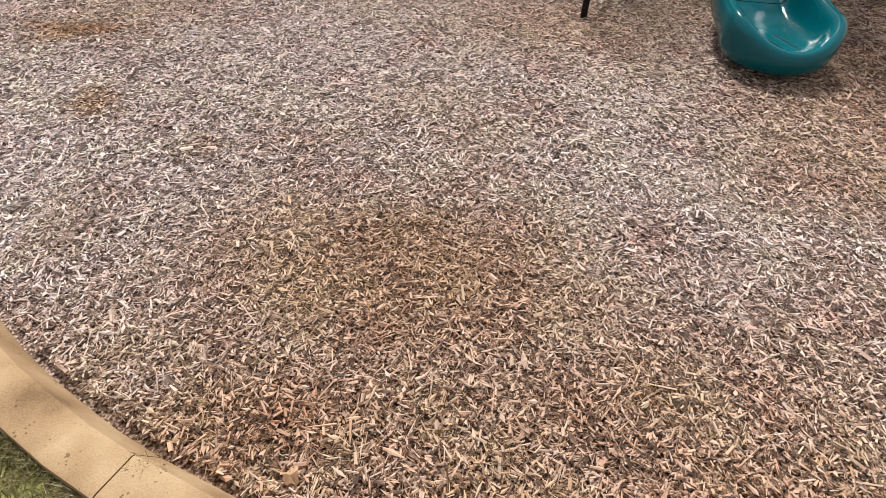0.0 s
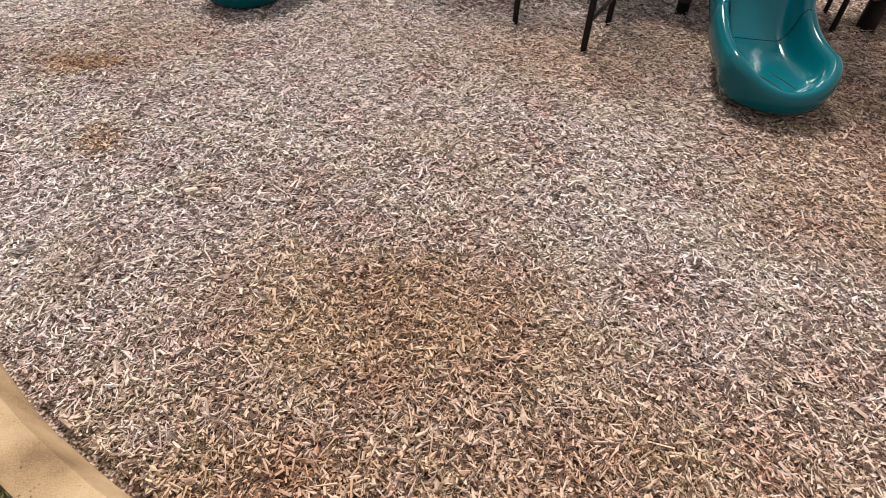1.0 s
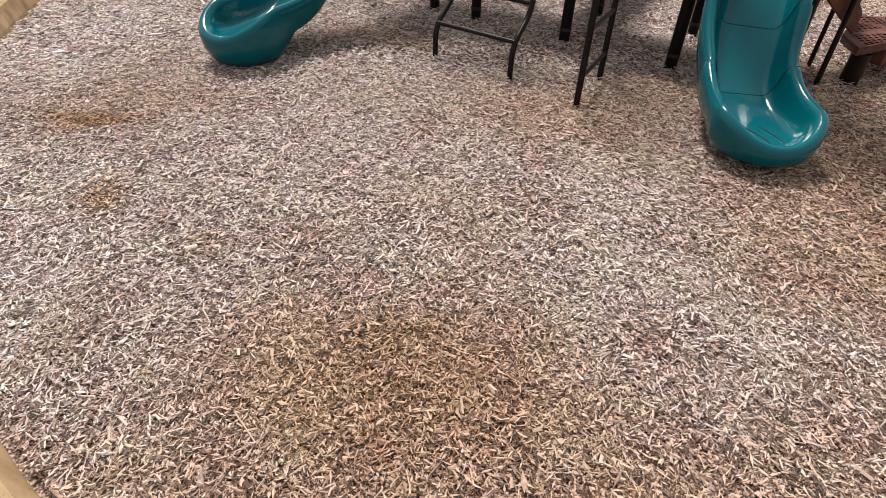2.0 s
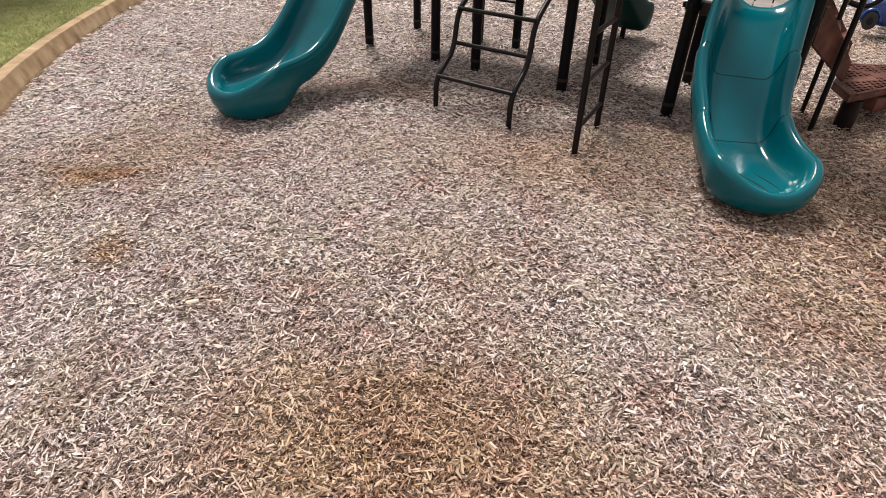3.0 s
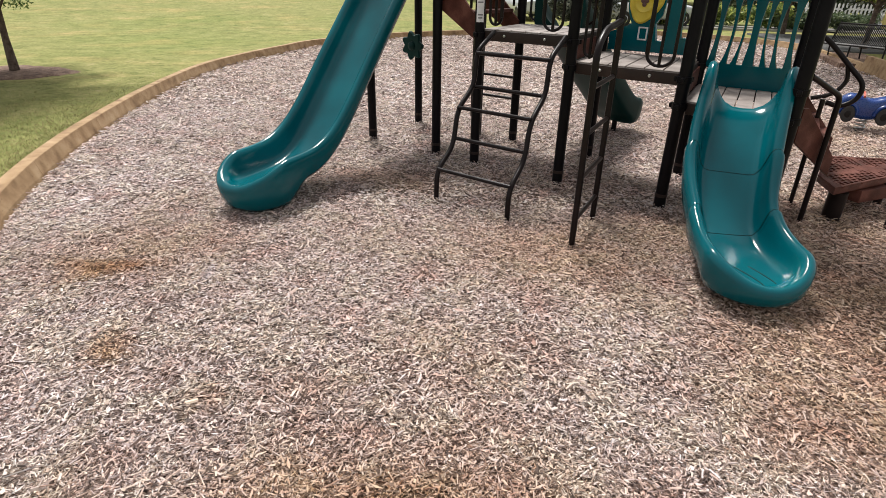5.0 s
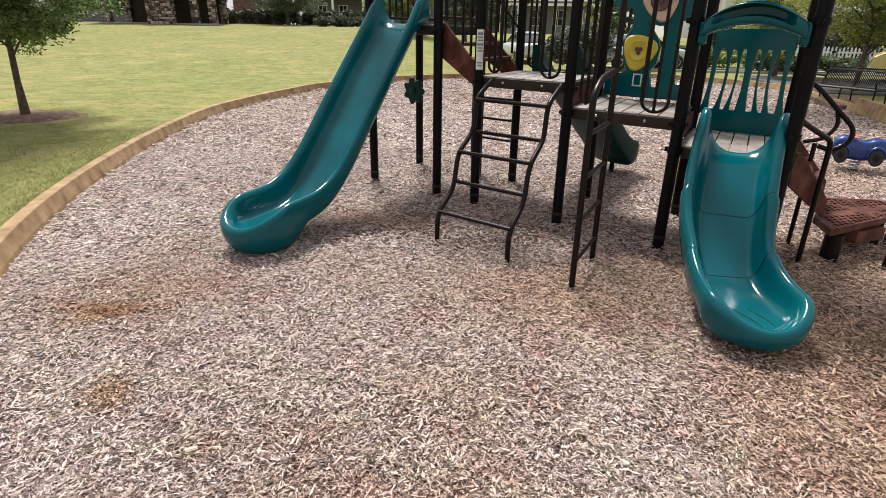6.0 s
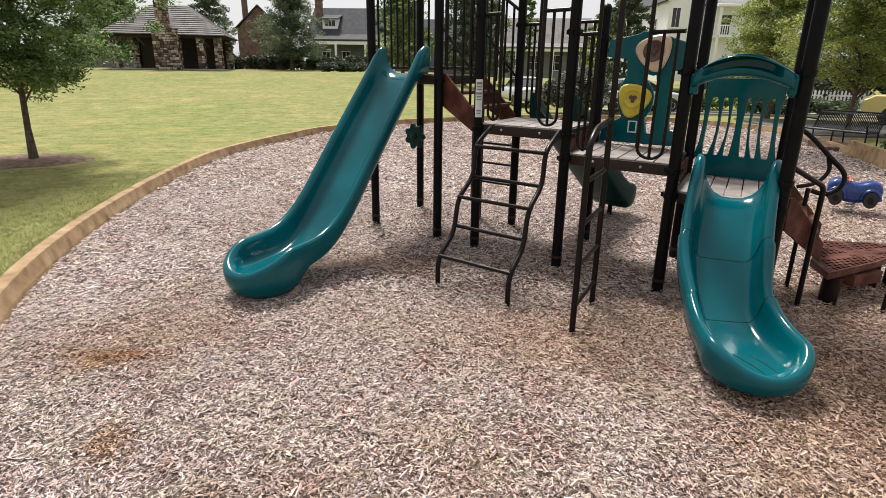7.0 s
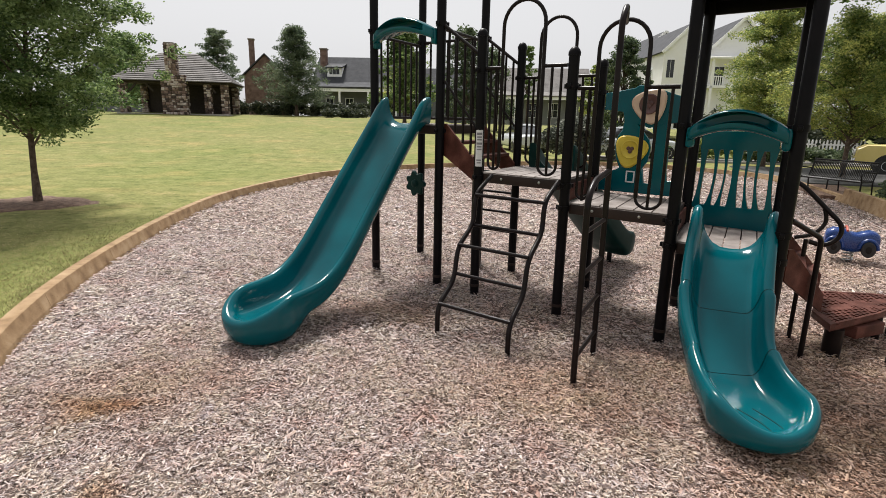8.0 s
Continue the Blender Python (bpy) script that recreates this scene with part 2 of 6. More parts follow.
def pitted(m, scale, depth):
    """Adds small dark air holes to a cast surface."""
    n, l = m.node_tree.nodes, m.node_tree.links
    b = n["Principled BSDF"]
    geo = [x for x in n if x.type == "NEW_GEOMETRY"][0]
    ramp = [x for x in n if x.type == "VALTORGB"][0]
    vor = n.new("ShaderNodeTexVoronoi")
    vor.inputs["Scale"].default_value = scale
    l.new(geo.outputs["Position"], vor.inputs["Vector"])
    pick = n.new("ShaderNodeTexNoise")
    pick.inputs["Scale"].default_value = scale * 0.22
    l.new(geo.outputs["Position"], pick.inputs["Vector"])
    size = n.new("ShaderNodeMapRange")
    size.inputs["From Min"].default_value, size.inputs["From Max"].default_value = 0.50, 0.72
    size.inputs["To Min"].default_value, size.inputs["To Max"].default_value = 0.0, 0.34
    l.new(pick.outputs["Fac"], size.inputs["Value"])
    less = n.new("ShaderNodeMath")
    less.operation = "LESS_THAN"
    l.new(vor.outputs["Distance"], less.inputs[0])
    l.new(size.outputs["Result"], less.inputs[1])
    mul = n.new("ShaderNodeMix")
    mul.data_type, mul.blend_type = "RGBA", "MULTIPLY"
    mul.inputs["B"].default_value = (depth, depth * 0.92, depth * 0.85, 1)
    l.new(less.outputs[0], mul.inputs["Factor"])
    l.new(ramp.outputs["Color"], mul.inputs["A"])
    l.new(mul.outputs["Result"], b.inputs["Base Color"])
    return m


M_CONC = pitted(material("tan_concrete", [(0.16, 0.094, 0.048), (0.275, 0.176, 0.092), (0.355, 0.240, 0.134), (0.45, 0.328, 0.20)], scale=5.5, rough=0.85, bump=0.25, bump_scale=260, fine=0.35, stops=[0.26, 0.42, 0.58, 0.78], spec=0.3), 90.0, 0.5)
M_TEAL = material("teal_plastic", [(0.0001, 0.068, 0.085), (0.0002, 0.084, 0.104), (0.0006, 0.102, 0.124)], scale=2.2, rough=0.14, bump=0.03, bump_scale=400, fine=0.2, spec=0.28, rough_var=0.04)
M_DKGREEN = material("dark_green_plastic", [(0.001, 0.020, 0.019), (0.002, 0.030, 0.028)], scale=3, rough=0.4, fine=0.2, rough_var=0.05, spec=0.14)
M_POST = material("dark_brown_powder_coat", [(0.0042, 0.0040, 0.0052), (0.0075, 0.0065, 0.0075)], scale=9, rough=0.36, bump=0.05, bump_scale=300, fine=0.3, spec=0.09)
M_TUBE = material("brown_powder_coat", [(0.0075, 0.0052, 0.0052), (0.0135, 0.009, 0.0085)], scale=12, rough=0.32, bump=0.05, bump_scale=300, spec=0.15)
M_BEAM = material("dark_brown_steel", [(0.018, 0.011, 0.009), (0.032, 0.019, 0.015)], scale=7, rough=0.5, fine=0.3, spec=0.25)
M_RUST = material("red_brown_vinyl", [(0.050, 0.017, 0.012), (0.088, 0.031, 0.023), (0.15, 0.060, 0.046)], scale=7, rough=0.5, bump=0.15, bump_scale=200, fine=0.4, spec=0.13)
M_BOARD = material("greyed_deck_board", [(0.145, 0.117, 0.103), (0.225, 0.19, 0.172), (0.31, 0.272, 0.25)], scale=6, rough=0.62, bump=0.2, bump_scale=90, per_object=0.25)
M_BOLT = material("bolt_steel", [(0.45, 0.45, 0.44), (0.55, 0.55, 0.54)], rough=0.3, metal=0.9)
M_YELLOW = material("yellow_plastic", [(0.60, 0.45, 0.04), (0.72, 0.56, 0.07)], scale=8, rough=0.35)
M_TAN = material("tan_plastic", [(0.60, 0.43, 0.31), (0.70, 0.52, 0.39)], scale=8, rough=0.4)
M_MAROON = material("maroon_plastic", [(0.08, 0.03, 0.03), (0.14, 0.07, 0.06)], scale=14, rough=0.4)
M_STICKER = material("white_sticker", [(0.62, 0.62, 0.64), (0.75, 0.75, 0.76)], scale=20, rough=0.5)
M_INK = material("grey_ink", [(0.16, 0.16, 0.18), (0.24, 0.24, 0.26)], scale=20, rough=0.6)
M_BLUE = material("blue_plastic", [(0.005, 0.030, 0.150), (0.008, 0.046, 0.215)], scale=6, rough=0.28, coat=0.15)
M_BLACK = material("black_rubber", [(0.010, 0.010, 0.011), (0.02, 0.02, 0.02)], scale=12, rough=0.6)
M_BENCH = material("black_steel", [(0.008, 0.0075, 0.0075), (0.016, 0.014, 0.013)], scale=12, rough=0.45, spec=0.2)
M_RED = material("red_paint", [(0.35, 0.05, 0.03), (0.45, 0.09, 0.05)], scale=12, rough=0.4)
M_STONE = material("field_stone", [(0.05, 0.033, 0.028), (0.16, 0.105, 0.085), (0.28, 0.205, 0.175), (0.50, 0.44, 0.41)], scale=4.0, rough=0.85, bump=0.5, bump_scale=14, per_object=1.1, stops=[0.12, 0.42, 0.65, 0.97])
M_MORTAR = material("mortar", [(0.15, 0.125, 0.105), (0.22, 0.19, 0.16)], scale=9, rough=0.9)
M_SHINGLE = material("grey_shingle", [(0.085, 0.078, 0.074), (0.135, 0.124, 0.12), (0.19, 0.176, 0.17)], scale=1.2, rough=0.85, fine=0.6, bump_scale=9, per_object=0.35)
M_ROOF = material("slate_roof", [(0.045, 0.047, 0.053), (0.075, 0.077, 0.085)], scale=1.5, rough=0.85, fine=0.6, bump_scale=10, spec=0.2)
M_TIMBER = material("dark_timber", [(0.025, 0.017, 0.012), (0.05, 0.035, 0.025)], scale=5, rough=0.7)
M_BRICK = material("brick_red", [(0.10, 0.060, 0.048), (0.145, 0.090, 0.074), (0.20, 0.135, 0.115)], scale=2, rough=0.9, bump_scale=18, fine=0.7)
M_WHITE = material("white_siding", [(0.84, 0.84, 0.84), (0.90, 0.90, 0.90)], scale=0.8, rough=0.7, fine=0.2)
M_GREYW = material("grey_siding", [(0.12, 0.125, 0.13), (0.17, 0.175, 0.18)], scale=0.8, rough=0.75, fine=0.2)
M_GLASS = material("dark_window_glass", [(0.012, 0.014, 0.016), (0.03, 0.034, 0.038)], scale=1.0, rough=0.08, rough_var=0.03)
M_BARK = material("bark", [(0.045, 0.03, 0.022), (0.09, 0.064, 0.048), (0.14, 0.105, 0.08)], scale=14, rough=0.9, bump=0.7, bump_scale=60)
M_LEAF = material("leaf_green", [(0.05, 0.095, 0.028), (0.125, 0.195, 0.06), (0.24, 0.31, 0.11)], scale=0.8, rough=0.5, island=0.5, translucent=0.55, spec=0.3)
M_LEAFT = material("oak_leaf", [(0.060, 0.105, 0.036), (0.145, 0.215, 0.078), (0.28, 0.36, 0.15)], scale=0.8, rough=0.5, island=0.55, translucent=0.55, spec=0.3)
M_LEAFD = material("leaf_dark_green", [(0.045, 0.07, 0.038), (0.085, 0.12, 0.062), (0.15, 0.19, 0.10)], scale=0.5, rough=0.55, island=0.5, translucent=0.4, spec=0.3)
M_LEAFG = material("leaf_grey_green", [(0.065, 0.095, 0.055), (0.13, 0.17, 0.098), (0.22, 0.265, 0.16)], scale=0.5, rough=0.55, island=0.5, translucent=0.45, spec=0.3)
M_LEAFY = material("leaf_yellow_green", [(0.095, 0.15, 0.042), (0.225, 0.29, 0.082), (0.47, 0.475, 0.14)], scale=0.9, rough=0.5, island=0.5, translucent=0.55, spec=0.3)
M_HEDGE = material("hedge_leaf", [(0.02, 0.032, 0.015), (0.05, 0.065, 0.032), (0.13, 0.14, 0.09)], scale=1.5, rough=0.6, island=0.6, translucent=0.2)
M_SHRUB = material("grey_shrub_leaf", [(0.05, 0.062, 0.045), (0.12, 0.135, 0.105), (0.26, 0.27, 0.225)], scale=1.5, rough=0.6, island=0.6, translucent=0.25)
M_SILVER = material("silver_car_paint", [(0.55, 0.58, 0.60), (0.63, 0.65, 0.67)], scale=2, rough=0.25, coat=0.5, fine=0.1)
M_PALEW = material("pale_grey_siding", [(0.19, 0.20, 0.20), (0.25, 0.26, 0.26)], scale=0.8, rough=0.75, fine=0.2)
M_ASPHALT = material("asphalt", [(0.060, 0.060, 0.060), (0.095, 0.093, 0.090)], scale=0.7, rough=0.9, bump=0.3, bump_scale=80)
M_PAVE = material("grey_concrete", [(0.30, 0.285, 0.26), (0.40, 0.38, 0.35)], scale=1.3, rough=0.9, bump=0.2, bump_scale=80)
M_TRUCK = material("pale_yellow_paint", [(0.76, 0.60, 0.20), (0.82, 0.66, 0.25)], scale=2, rough=0.25, coat=0.5, fine=0.1)
M_CHROME = material("chrome", [(0.6, 0.6, 0.6), (0.7, 0.7, 0.7)], rough=0.15, metal=1.0)
M_DIRT = material("mulch_ring_soil", [(0.07, 0.038, 0.026), (0.14, 0.080, 0.055), (0.24, 0.16, 0.115)], scale=9, rough=0.95, bump=0.8, bump_scale=60, fine=0.9)
M_DEADLEAF = material("dry_leaf", [(0.42, 0.26, 0.15), (0.62, 0.42, 0.27)], scale=30, rough=0.7, translucent=0.2)


# ---- mesh helpers ----
class Geo:
    """Vertices and faces that become one mesh."""

    def __init__(self):
        self.v, self.f = [], []

    def add(self, verts, faces):
        k = len(self.v)
        self.v += [tuple(p) for p in verts]
        self.f += [tuple(i + k for i in f) for f in faces]
        return self

    def box(self, size, m=None, bevel=0.0):
        """A box about its own centre, chamfered all round, laid by the matrix m."""
        hx, hy, hz = (s / 2 for s in size)
        m = m or Matrix()
        c = min(bevel, 0.45 * min(size))
        if c <= 0:
            vs = [Vector((x, y, z)) for z in (-hz, hz) for y in (-hy, hy) for x in (-hx, hx)]
            fs = [(0, 2, 3, 1), (4, 5, 7, 6), (0, 1, 5, 4), (2, 6, 7, 3), (0, 4, 6, 2), (1, 3, 7, 5)]
        else:
            bm = bmesh.new()
            bmesh.ops.create_cube(bm, size=1.0)
            for p in bm.verts:
                p.co = Vector((p.co.x * size[0], p.co.y * size[1], p.co.z * size[2]))
            bmesh.ops.bevel(bm, geom=list(bm.edges), offset=c, segments=2, affect="EDGES", profile=0.6)
            bm.verts.index_update()
            vs, fs = [p.co.copy() for p in bm.verts], [tuple(p.index for p in q.verts) for q in bm.faces]
            bm.free()
        return self.add([m @ p for p in vs], fs)

    def tube(self, pts, r, seg=10, caps=True):
        """A round tube through the points."""
        pts = [Vector(p) for p in pts]
        rings, side = [], None
        for i, p in enumerate(pts):
            d = (pts[min(i + 1, len(pts) - 1)] - pts[max(i - 1, 0)]).normalized()
            if side is None:
                side = d.orthogonal().normalized()
            side = (side - d * side.dot(d)).normalized()
            up = d.cross(side)
            rr = r[i] if isinstance(r, (list, tuple)) else r
            rings.append([p + (side * math.cos(a) + up * math.sin(a)) * rr for a in (2 * math.pi * k / seg for k in range(seg))])
        fs = [(i * seg + k, i * seg + (k + 1) % seg, (i + 1) * seg + (k + 1) % seg, (i + 1) * seg + k) for i in range(len(pts) - 1) for k in range(seg)]
        if caps:
            fs += [tuple(reversed(range(seg))), tuple((len(pts) - 1) * seg + k for k in range(seg))]
        return self.add([q for ring in rings for q in ring], fs)

    def slab(self, outline, z0, z1, m=None, chamfer=0.0):
        """A plate of the 2D outline (anticlockwise) between two heights, laid by m."""
        m = m or Matrix()
        n = len(outline)
        cx, cy = sum(p[0] for p in outline) / n, sum(p[1] for p in outline) / n
        levels = [(z0, 0.0), (z1, 0.0)]
        if chamfer:
            levels = [(z0, chamfer), (z0 + chamfer, 0.0), (z1 - chamfer, 0.0), (z1, chamfer)]
        vs = []
        for z, c in levels:
            for x, y in outline:
                d = math.hypot(x - cx, y - cy) or 1
                k = 1 - c / d
                vs.append(m @ Vector((cx + (x - cx) * k, cy + (y - cy) * k, z)))
        fs = [tuple(reversed(range(n)))]
        for a in range(len(levels) - 1):
            fs += [(a * n + i, a * n + (i + 1) % n, (a + 1) * n + (i + 1) % n, (a + 1) * n + i) for i in range(n)]
        fs.append(tuple((len(levels) - 1) * n + i for i in range(n)))
        return self.add(vs, fs)

    def lathe(self, profile, m=None, seg=20):
        """A turned body from (radius, height) pairs round z, laid by m."""
        m = m or Matrix()
        vs = [m @ Vector((r * math.cos(a), r * math.sin(a), z)) for r, z in profile for a in (2 * math.pi * k / seg for k in range(seg))]
        fs = [(i * seg + k, i * seg + (k + 1) % seg, (i + 1) * seg + (k + 1) % seg, (i + 1) * seg + k) for i in range(len(profile) - 1) for k in range(seg)]
        fs += [tuple(reversed(range(seg))), tuple((len(profile) - 1) * seg + k for k in range(seg))]
        return self.add(vs, fs)

    def mesh(self, name, mat, smooth=False):
        me = bpy.data.meshes.new(name)
        me.from_pydata(self.v, [], self.f)
        me.materials.append(mat)
        if smooth:
            me.polygons.foreach_set("use_smooth", [True] * len(me.polygons))
        me.update()
        return me


def sharp(me, degrees=35):
    me.set_sharp_from_angle(angle=radians(degrees))
    return me


def thing(name, base, label, category, group="", kind=""):
    """An Empty at the base of a thing, to carry its parts."""
    ob = new(name)
    ob.empty_display_size = 0.1
    ob.location = base
    return tagged(ob, label, category, group, kind)


def part(name, geo, mat, parent, label="", smooth=True, angle=40, kind=""):
    """Links a Geo (in world coordinates) as one mesh under a thing or a part."""
    me = geo if isinstance(geo, bpy.types.Mesh) else sharp(geo.mesh(name, mat, smooth), angle)
    ob = new(name, me)
    ob.parent = parent
    if parent is not None:
        root = parent
        while root.parent is not None:
            root = root.parent
        ob.matrix_parent_inverse = Matrix.Translation(root.location).inverted() if parent is root else Matrix()
    if label or kind:
        tagged(ob, label, kind=kind)
    return ob


def single(name, geo, mat, label, category, kind="", smooth=True, angle=40, group=""):
    """A thing that is one mesh."""
    return tagged(new(name, sharp(geo.mesh(name, mat, smooth), angle)), label, category, group, kind)


def raw_mesh(name, verts, faces, mat, smooth=False):
    """A big mesh straight from arrays of vertices and of faces that all have one number of corners."""
    me = bpy.data.meshes.new(name)
    nv, nf, k = len(verts), len(faces), faces.shape[1]
    me.vertices.add(nv)
    me.vertices.foreach_set("co", np.asarray(verts, np.float32).ravel())
    me.loops.add(nf * k)
    me.loops.foreach_set("vertex_index", np.asarray(faces, np.int32).ravel())
    me.polygons.add(nf)
    me.polygons.foreach_set("loop_start", np.arange(nf, dtype=np.int32) * k)
    me.polygons.foreach_set("use_smooth", np.full(nf, smooth))
    me.materials.append(mat)
    me.update(calc_edges=True)
    return me


def bez(points, n=10):
    """A smooth curve through the points (Catmull-Rom)."""
    p = [Vector(q) for q in points]
    p = [p[0] * 2 - p[1]] + p + [p[-1] * 2 - p[-2]]
    out = []
    for i in range(1, len(p) - 2):
        for k in range(n):
            t = k / n
            out.append(0.5 * (2 * p[i] + (p[i + 1] - p[i - 1]) * t + (2 * p[i - 1] - 5 * p[i] + 4 * p[i + 1] - p[i + 2]) * t * t + (3 * p[i] - p[i - 1] - 3 * p[i + 1] + p[i + 2]) * t ** 3))
    return out + [p[-2]]


def rounded(points, r=0.06, n=5):
    """A polyline with its corners rounded."""
    p = [Vector(q) for q in points]
    out = [p[0]]
    for a, b, c in zip(p, p[1:], p[2:]):
        k = min(r, 0.45 * (b - a).length, 0.45 * (c - b).length)
        s, e = b + (a - b).normalized() * k, b + (c - b).normalized() * k
        out += [s * (1 - t) ** 2 + b * 2 * t * (1 - t) + e * t * t for t in (i / n for i in range(n + 1))]
    return out + [p[-1]]


# ---- the ground ----
# the kerb's inner line, anticlockwise seen from above is not needed: it runs round by the west, the north and the east
KERB = [(0.9, -0.42), (0.1, 0.02), (-0.408, 0.237), (-0.79, 0.424), (-1.25, 0.745), (-2.0, 1.46), (-2.66, 2.52), (-3.22, 3.68), (-3.60, 4.8), (-3.95, 6.25), (-4.3, 8.3),
        (-4.5, 10.6), (-4.32, 12.4), (-3.97, 14.1), (-3.42, 16.0), (-1.5, 18.7), (1.5, 20.8), (5.0, 22.2), (8.4, 21.4), (10.6, 18.0), (9.9, 14.6), (9.25, 12.4), (8.46, 10.15),
        (7.6, 7.8), (6.5, 4.7), (5.3, 1.6), (3.2, -0.5)]
CENTRE = Vector((2.2, 8.5, 0))


def closed_curve(pts, n):
    out = []
    k = len(pts)
    for i in range(k):
        p0, p1, p2, p3 = (Vector((*pts[(i + j) % k], 0)) for j in (-1, 0, 1, 2))
        for a in range(n):
            t = a / n
            out.append(0.5 * (2 * p1 + (p2 - p0) * t + (2 * p0 - 5 * p1 + 4 * p2 - p3) * t * t + (3 * p1 - p0 - 3 * p2 + p3) * t ** 3))
    return out


NK = 420
_fine = closed_curve(KERB, 40)
_fine.append(_fine[0])
_run = np.concatenate([[0], np.cumsum([(b - a).length for a, b in zip(_fine, _fine[1:])])])
INNER = [Vector((np.interp(d, _run, [p.x for p in _fine]), np.interp(d, _run, [p.y for p in _fine]), 0)) for d in (_run[-1] * k / NK for k in range(NK))]
NORMAL = []
for i in range(NK):
    d = (INNER[(i + 1) % NK] - INNER[i - 1]).normalized()
    nrm = Vector((d.y, -d.x, 0))
    NORMAL.append(nrm if nrm.dot(INNER[i] - CENTRE) > 0 else -nrm)
KERB_W, KERB_H = 0.148, 0.122


def kerb_height(p):
    """The kerb stands a little prouder of the bed further off."""
    return KERB_H + 0.045 * min(1.0, max(0.0, (p.y - 1.5) / 3.0))


def kerb_rise(p):
    """It is built tall on the east side, beside the bench."""
    return 0.175 if p.x > 6.0 and 4.0 < p.y < 12.9 else 0.0


def lawn_height(x, y):
    """The lawn rises gently to the north, and stays level towards the street."""
    k = min(1.0, max(0.0, (y - 20.0) / 34.0)) * min(1.0, max(0.0, (6.0 - x) / 8.0))
    east = 0.2 * min(1.0, max(0.0, (x - 6.4) / 1.0)) * min(1.0, max(0.0, (12.4 - y) / 1.2))
    return 0.085 + east + 1.72 * k ** 1.15 + 0.03 * math.sin(0.21 * x + 0.4) * math.sin(0.17 * y)


def build_ground():
    vs, fs = [], []
    dist = [0.0, 0.25, 0.6, 1.2, 2.2, 3.6, 5.5, 8, 12, 17, 24, 33, 45, 60, 90, 160, 400, 1500]
    for j, d in enumerate(dist):
        for i in range(NK):
            out = INNER[i] + NORMAL[i] * (KERB_W - 0.03)
            far = (out - CENTRE).normalized()
            way = NORMAL[i].lerp(far, min(1, d / 4)).normalized()
            p = out + way * d
            vs.append((p.x, p.y, lawn_height(p.x, p.y)))
    for j in range(len(dist) - 1):
        for i in range(NK):
            a, b = j * NK + i, j * NK + (i + 1) % NK
            fs.append((a, b, b + NK, a + NK))
    g = Geo().add(vs, fs)
    single("ground", g, M_GRASS, "short yellow-green lawn rising gently away from the playground", "lawn", "structure")
    vs, fs = [], []
    rings = 48
    for j in range(rings + 1):
        k = 1 - j / rings
        for i in range(NK):
            p = CENTRE + (INNER[i] + NORMAL[i] * 0.03 - CENTRE) * k
            z = 0.022 * noise.noise(p * 1.6) + 0.012 * noise.noise(p * 5.0) - 0.012
            vs.append((p.x, p.y, z))
    for j in range(rings):
        for i in range(NK):
            a, b = j * NK + i, j * NK + (i + 1) % NK
            fs.append((a, b, b + NK, a + NK))
    single("mulch_bed", Geo().add(vs, fs), M_MULCH, "bed of brown wood-chip mulch under the play equipment", "mulch", "structure")


def build_kerb():
    kerb = thing("kerb", INNER[0], "tan concrete border kerb curving round the mulch bed", "kerb", kind="structure")
    step = 12
    for s in range(0, NK, step):
        idx = [(s + k) % NK for k in range(min(step, NK - s) + 1)]
        rows = []
        for n, i in enumerate(idx):
            p, nr = INNER[i], NORMAL[i]
            tan = (INNER[(i + 1) % NK] - INNER[i - 1]).normalized()
            gap = tan * (0.002 if n == 0 else -0.002 if n == len(idx) - 1 else 0)
            wob = 0.006 * noise.noise(p * 1.3)
            top = kerb_height(p) + kerb_rise(INNER[idx[0]])
            prof = [(0.0, -0.2), (0.0, 0.035), (0.003, 0.042), (0.037, top - 0.004), (0.042, top), (KERB_W - 0.012, top), (KERB_W - 0.003, top - 0.003), (KERB_W, top - 0.012), (KERB_W, -0.2)]
            rows.append([p + nr * (a + wob) + gap + Vector((0, 0, b)) for a, b in prof])
        m = len(rows[0])
        fs = [(a * m + k, (a + 1) * m + k, (a + 1) * m + k + 1, a * m + k + 1) for a in range(len(rows) - 1) for k in range(m - 1)]
        fs += [tuple(range(m)), tuple(reversed([(len(rows) - 1) * m + k for k in range(m)]))]
        part("kerb_block", Geo().add([q for r in rows for q in r], fs), M_CONC, kerb, angle=24)


build_ground()
build_kerb()

# ---- the play structure ----
U2, V2 = Vector((math.cos(radians(-38)), math.sin(radians(-38)), 0)), Vector((math.cos(radians(61)), math.sin(radians(61)), 0))
SIDE, DEPTH, STAIR = 0.915, 0.981, 0.486
P_A = Vector((-0.783, 5.976, 0))
P_C = P_A + U2 * SIDE
P_B, P_E = P_A + V2 * DEPTH, P_C + V2 * DEPTH
P_D = P_C + U2 * STAIR
P_F = P_D + V2 * DEPTH
P_M = P_D + U2 * SIDE
P_H = P_M + V2 * DEPTH
P_I = P_M + U2 * SIDE
P_K = P_I + V2 * DEPTH
P_J = P_I + U2 * 0.735
P_L = P_J + V2 * DEPTH
Z_LEFT, Z_MID, Z_LOW, Z_RIGHT = 1.68, 1.245, 1.05, 0.85
UP = Vector((0, 0, 1))
POST_R = 0.045

play = thing("play_structure", (0.8, 5.0, 0), "dark brown playground structure with teal slides standing on mulch", "play structure")


def at(p, z):
    return Vector((p.x, p.y, z))


